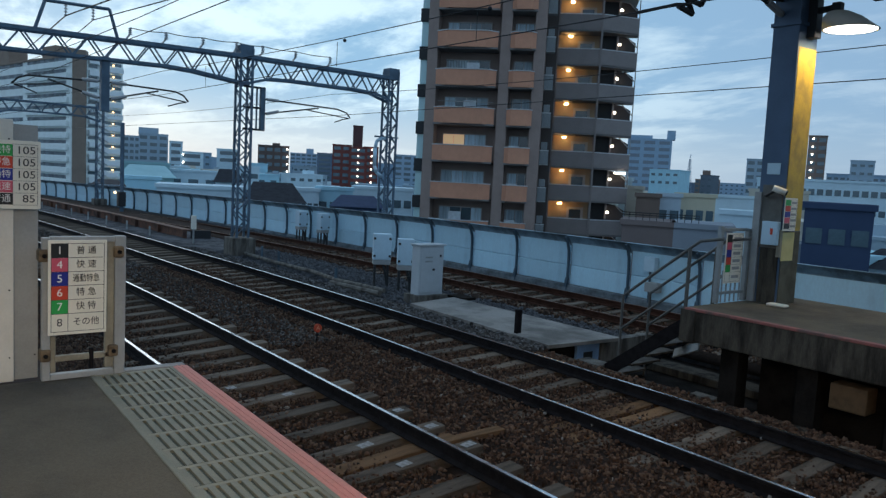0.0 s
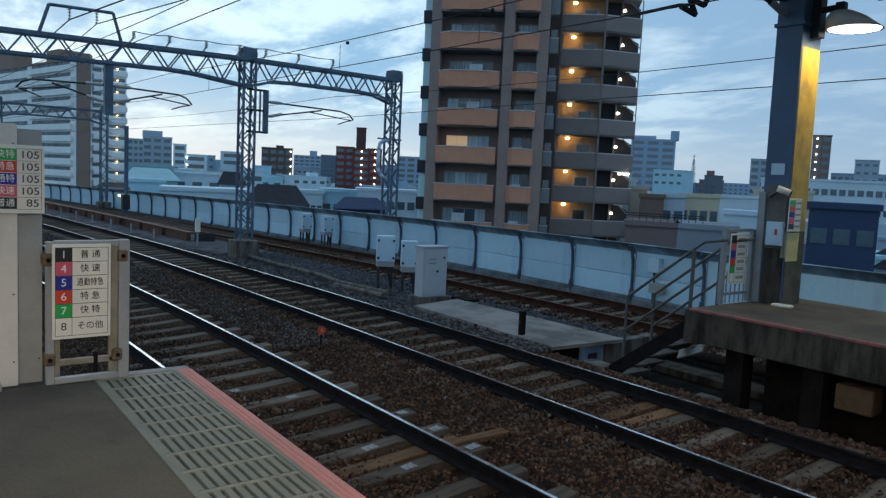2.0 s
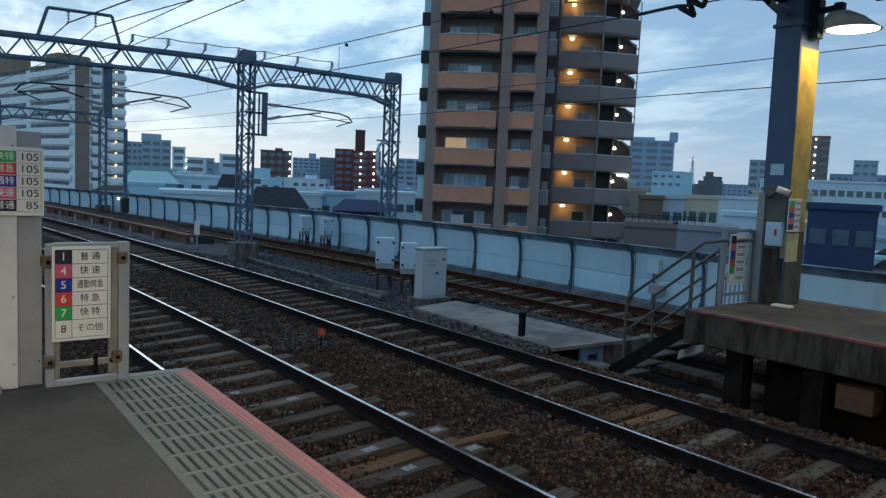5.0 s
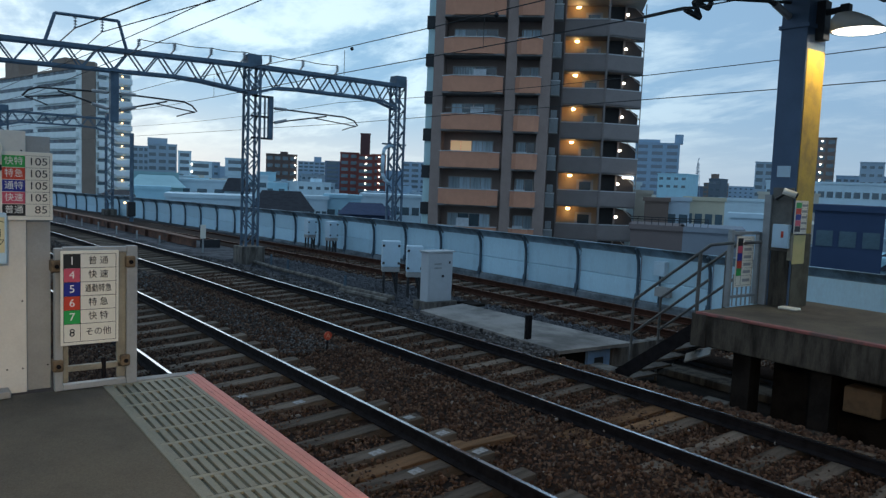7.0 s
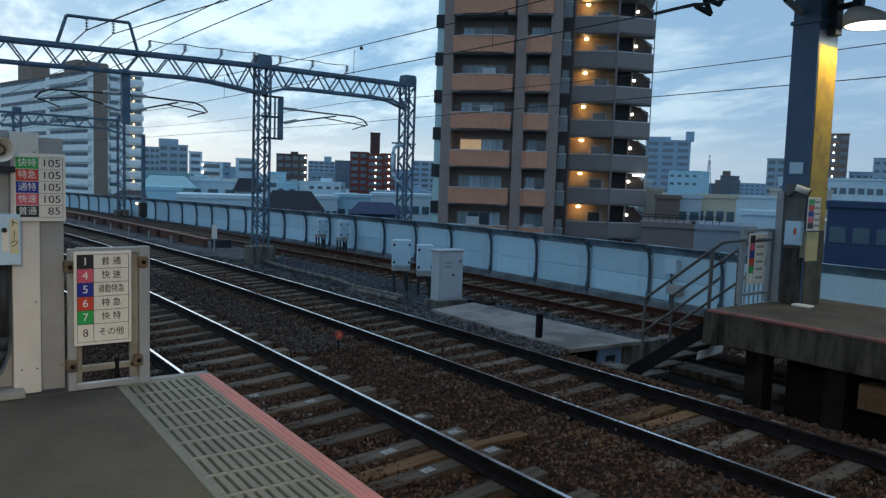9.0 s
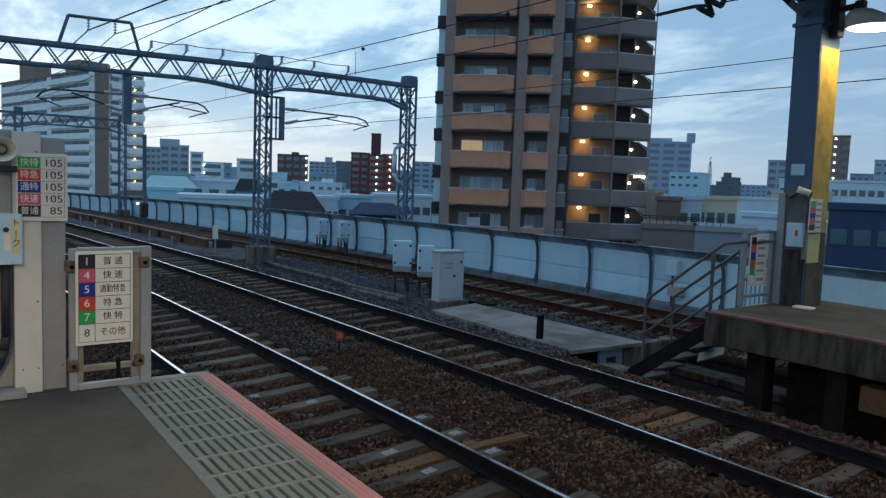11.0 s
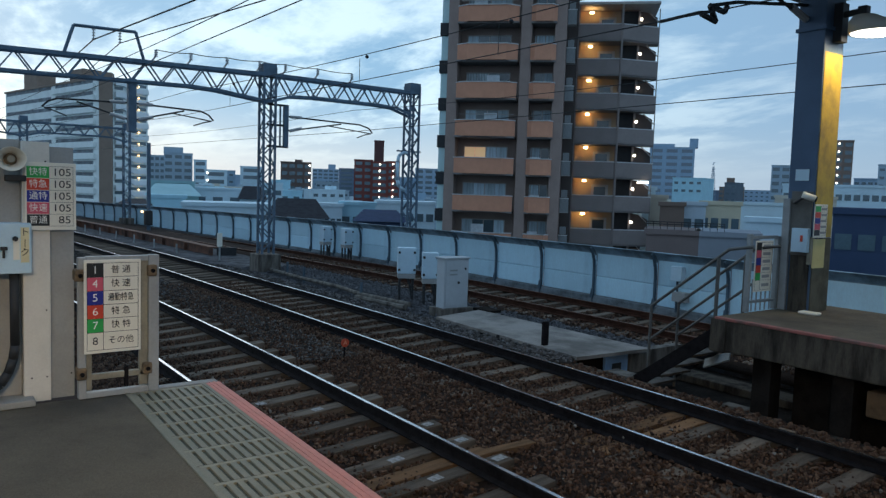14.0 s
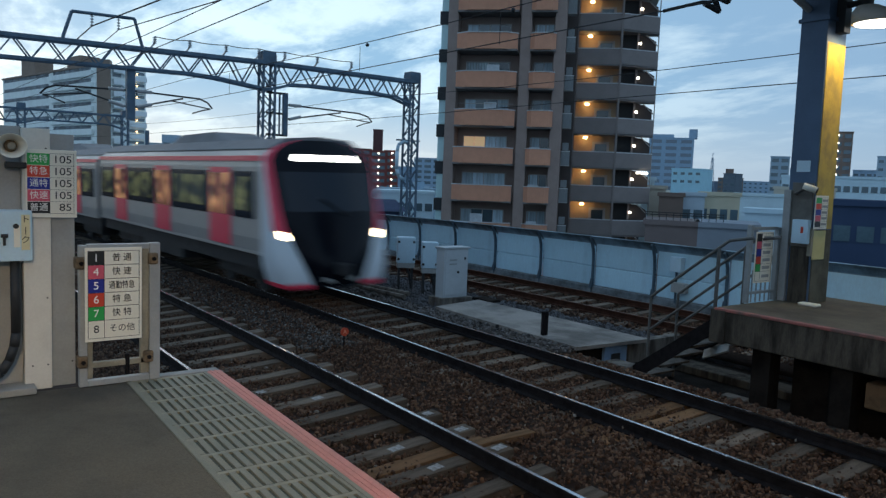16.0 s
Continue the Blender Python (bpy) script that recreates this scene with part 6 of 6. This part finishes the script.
def train_car(front):
    """x runs forward from the car's rear end; y to the side away from the near platform; z from the rail."""
    c = thing("train_front_car" if front else "train_car", "silver commuter train car with red stripes and doors", "train", "train cars")
    L = CAR - (1.2 if front else 0.25)
    bm = loft(B(), [(0.2, section(1.39, 3.30, 0.30, 1.0)), (L, section(1.39, 3.30, 0.30, 1.0))])
    part("body", bm, M_body, c, "brushed silver body shell", False)
    part("roof_cover", loft(B(), [(0.25, [(1.20, 3.36), (0.8, 3.60), (0, 3.66), (-0.8, 3.60), (-1.2, 3.36)]), (L, [(1.20, 3.36), (0.8, 3.60), (0, 3.66), (-0.8, 3.60), (-1.2, 3.36)])]), M_roof, c)
    part("air_conditioner", loft(B(), [(L * 0.42, [(0.8, 3.5), (0.6, 3.62), (-0.6, 3.62), (-0.8, 3.5)]), (L * 0.47, [(0.8, 3.5), (0.6, 3.84), (-0.6, 3.84), (-0.8, 3.5)]), (L * 0.66, [(0.8, 3.5), (0.6, 3.88), (-0.6, 3.88), (-0.8, 3.5)]), (L * 0.74, [(0.8, 3.5), (0.6, 3.62), (-0.6, 3.62), (-0.8, 3.5)])]), M_roof, c, "dark roof air conditioner")
    part("underframe", bx(0.3, -1.25, 0.62, L, 1.25, 1.02), M_bogie, c)
    part("equipment_box", bx(L * 0.32, -1.2, 0.32, L * 0.6, 1.2, 0.7, bev=0.03), M_bogie, c)
    for x in (2.4, L - 2.2):
        bog = part("bogie", bx(x - 1.3, -1.0, 0.28, x + 1.3, 1.0, 0.72, bev=0.05), M_bogie, c)
        for dx_ in (-1.0, 1.0):
            for sy in (-0.76, 0.76):
                part("wheel", tube(B(), (x + dx_, sy - 0.06, 0.43), (x + dx_, sy + 0.06, 0.43), 0.43, 20), M_bogie, bog)
    for s in (-1, 1):
        y0, y1 = sorted((s * 1.392, s * 1.402))
        part("stripe", bx(0.2, y0, 3.08, L, y1, 3.20), M_trainred, c, "red roofline stripe")
        part("sill_band", bx(0.2, y0, 1.0, L, y1, 1.06), M_body, c)
        doors = [CAR - 3.6, CAR - 8.0, CAR - 12.4] if front else [CAR - 3.1, CAR - 7.6, CAR - 12.1]
        d0, d1 = sorted((s * 1.393, s * 1.415))
        for x in doors:
            d = part("door", bx(x - 0.66, d0, 1.08, x + 0.66, d1, 2.93, bev=0.01), M_trainred, c, "red sliding door")
            e0, e1 = sorted((s * 1.4, s * 1.424))
            for o in (-0.32, 0.32):
                part("pane", bx(x + o - 0.24, e0, 1.80, x + o + 0.24, e1, 2.80, bev=0.01), M_doorpane, d)
        w0, w1 = sorted((s * 1.393, s * 1.41))
        edges = [L - 0.3] + [q for x in doors for q in (x + 0.72, x - 0.72)] + [0.35]
        for a, b in zip(edges[::2], edges[1::2]):
            if a - b > 0.5:
                wn_ = part("window_band", bx(b + 0.05, w0, 1.78, a - 0.05, w1, 2.85, bev=0.01), M_trainglass, c, "dark window band")
                n = max(1, round((a - b) / 1.7))
                for k in range(n):
                    g0, g1 = sorted((s * 1.405, s * 1.416))
                    u0 = b + 0.3 + (a - b - 0.5) * k / n
                    part("pane", bx(u0, g0, 1.95, u0 + (a - b - 0.5) / n - 0.18, g1, 2.72), M_interior, wn_)
    if front:
        # raked nose: rows of height, columns round the front
        zs = [0.34, 0.44, 0.62, 0.82, 1.05, 1.25, 1.40, 1.56, 1.72, 2.0, 2.3, 2.6, 2.86, 3.10, 3.24, 3.34, 3.46, 3.57]
        inner, wrap, back_ = (0.0, 0.17, 0.34, 0.5, 0.64, 0.78, 0.90, 1.0), (0.35, 0.7, 1.0), (0.5, 1.0)
        n_in, n_wr = len(inner) - 1, len(inner) - 1 + len(wrap)
        COLS = n_wr + len(back_)

        def along_z(pts, z):
            for (z0_, a_), (z1_, b_) in zip(pts, pts[1:]):
                if z <= z1_:
                    return a_ + (b_ - a_) * (z - z0_) / (z1_ - z0_)
            return pts[-1][1]

        def edge(z):
            """How wide the black face is at this height, as a share of the half width."""
            return along_z(((0.3, 0.46), (0.8, 0.58), (1.2, 0.70), (1.4, 0.76), (1.6, 0.82), (2.0, 0.87), (3.1, 0.92), (3.6, 0.92)), z)

        def corner(z):
            """How far the raked corner stands before the body's end."""
            return along_z(((0.3, 0.84), (0.6, 0.84), (1.0, 0.76), (1.4, 0.64), (2.0, 0.46), (2.9, 0.18), (3.3, 0.03), (3.57, -0.04)), z)

        def bulge(z):
            return along_z(((0.3, 0.16), (0.8, 0.26), (2.0, 0.30), (3.1, 0.24), (3.57, 0.08)), z)

        def half(z):
            if z < 1.0:
                return 1.39 - 0.30 * (1.0 - z) ** 1.5
            return 1.39 if z < 2.95 else 1.39 * math.sqrt(max(0.02, 1 - ((z - 2.95) / 0.66) ** 2.4))

        def spot(i_, k_):
            z = zs[i_]
            s_, k_, e_ = (1 if k_ >= 0 else -1), abs(k_), edge(z)
            if k_ <= n_in:
                f_ = e_ * inner[k_]
                x = corner(z) + 0.12 + bulge(z) * (1 - inner[k_] ** 2)
            elif k_ <= n_wr:
                o_ = wrap[k_ - n_in - 1]
                f_ = e_ + (1 - e_) * o_
                x = corner(z) + 0.12 * (1 - o_ ** 2)
            else:
                f_ = 1.0
                x = corner(z) * (1 - back_[k_ - n_wr - 1])
            return Vector((L - 0.02 + x, s_ * f_ * half(z), z))

        def zone(i_, k_):
            """k_ counts the columns outward from the middle."""
            z = (zs[i_] + zs[i_ + 1]) / 2
            if k_ < n_in:
                if 1.98 < z < 2.88 and k_ < n_in - 1:
                    return "windscreen"
                if 3.09 < z < 3.22 and k_ < 4:
                    return "display"
                return "front_face"
            if z < 0.47:
                return "lower_trim"
            if k_ >= n_wr:
                return "nose_shell"
            if z < 1.38:
                return "nose_shell"
            if z < 1.58:
                return "headlight" if k_ < n_wr - 1 else "nose_shell"
            return "pillar_trim"

        looks = {"front_face": (M_trainblack, "glossy black front face"), "nose_shell": (M_trainwhite, "white nose shell"), "pillar_trim": (M_trainred, "red pillar trim"), "lower_trim": (M_trainred, "red lower trim"),
                 "headlight": (M_lamp, "lit headlight cluster"), "windscreen": (M_trainglass, "dark windscreen"), "display": (M_dest, "white lit destination display"), "nose_top": (M_trainblack, "black nose top")}
        cells = {}
        for i_ in range(len(zs) - 1):
            for k_ in range(COLS):
                key = zone(i_, k_)
                for s_ in (-1, 1):
                    both_ = key in ("front_face", "windscreen", "display")
                    cells.setdefault((key, 0 if both_ else s_), []).append((i_, k_, s_))
        for (key, _), quads in cells.items():
            bm = B()
            made = {}

            def vert(i_, k_):
                if (i_, k_) not in made:
                    made[i_, k_] = bm.verts.new(spot(i_, k_))
                return made[i_, k_]
            for i_, k_, s_ in quads:
                bm.faces.new((vert(i_, s_ * k_), vert(i_, s_ * (k_ + 1)), vert(i_ + 1, s_ * (k_ + 1)), vert(i_ + 1, s_ * k_)))
            part(key, bm, looks[key][0], c, looks[key][1], True)
        part("coupler", bx(L + 0.8, -0.16, 0.62, L + 1.34, 0.16, 0.88, bev=0.03), M_bogie, c, "dark coupler")
        part("step_plate", bx(L + 0.9, -0.42, 0.46, L + 1.12, 0.42, 0.56, bev=0.02), M_greypaint, c, "grey step plate")
        part("wiper", bar(B(), (L + 0.92, 0.25, 1.92), (L + 0.78, -0.35, 2.3), 0.03), M_bogie, c)
    return c


CARS = [train_car(i == 0) for i in range(5)]


def front_at(t):
    """Where the train's front stands along the line, in metres of x."""
    return -14.3 + 19.6 * (t - 16.0) + 0.7 * (t - 16.0) ** 2


def level(x):
    """The line sinks a little away from the station."""
    f = min(1.0, max(0.0, (-x - 15.0) / 9.0))
    return 0.05 - 0.10 * f * f * (3 - 2 * f)


def motions():
    for i, car in enumerate(CARS):
        rows = []
        t = 0.0
        while t <= 16.001:
            tt = max(t, 10.0)
            x = front_at(tt) - CAR * (i + 1)
            m = (x, x + CAR)
            a, b = (Vector((q, 4.60 + bend(q), 0.03)) for q in m)
            yaw = math.atan2(b.y - a.y, b.x - a.x)
            rows.append((t, pose(a.x, a.y, level(b.x), 1.1, 0, math.degrees(yaw))))
            t += 10.0 if t < 10 else 0.5 if t < 14 else 0.1
        walk(car, rows)


motions()
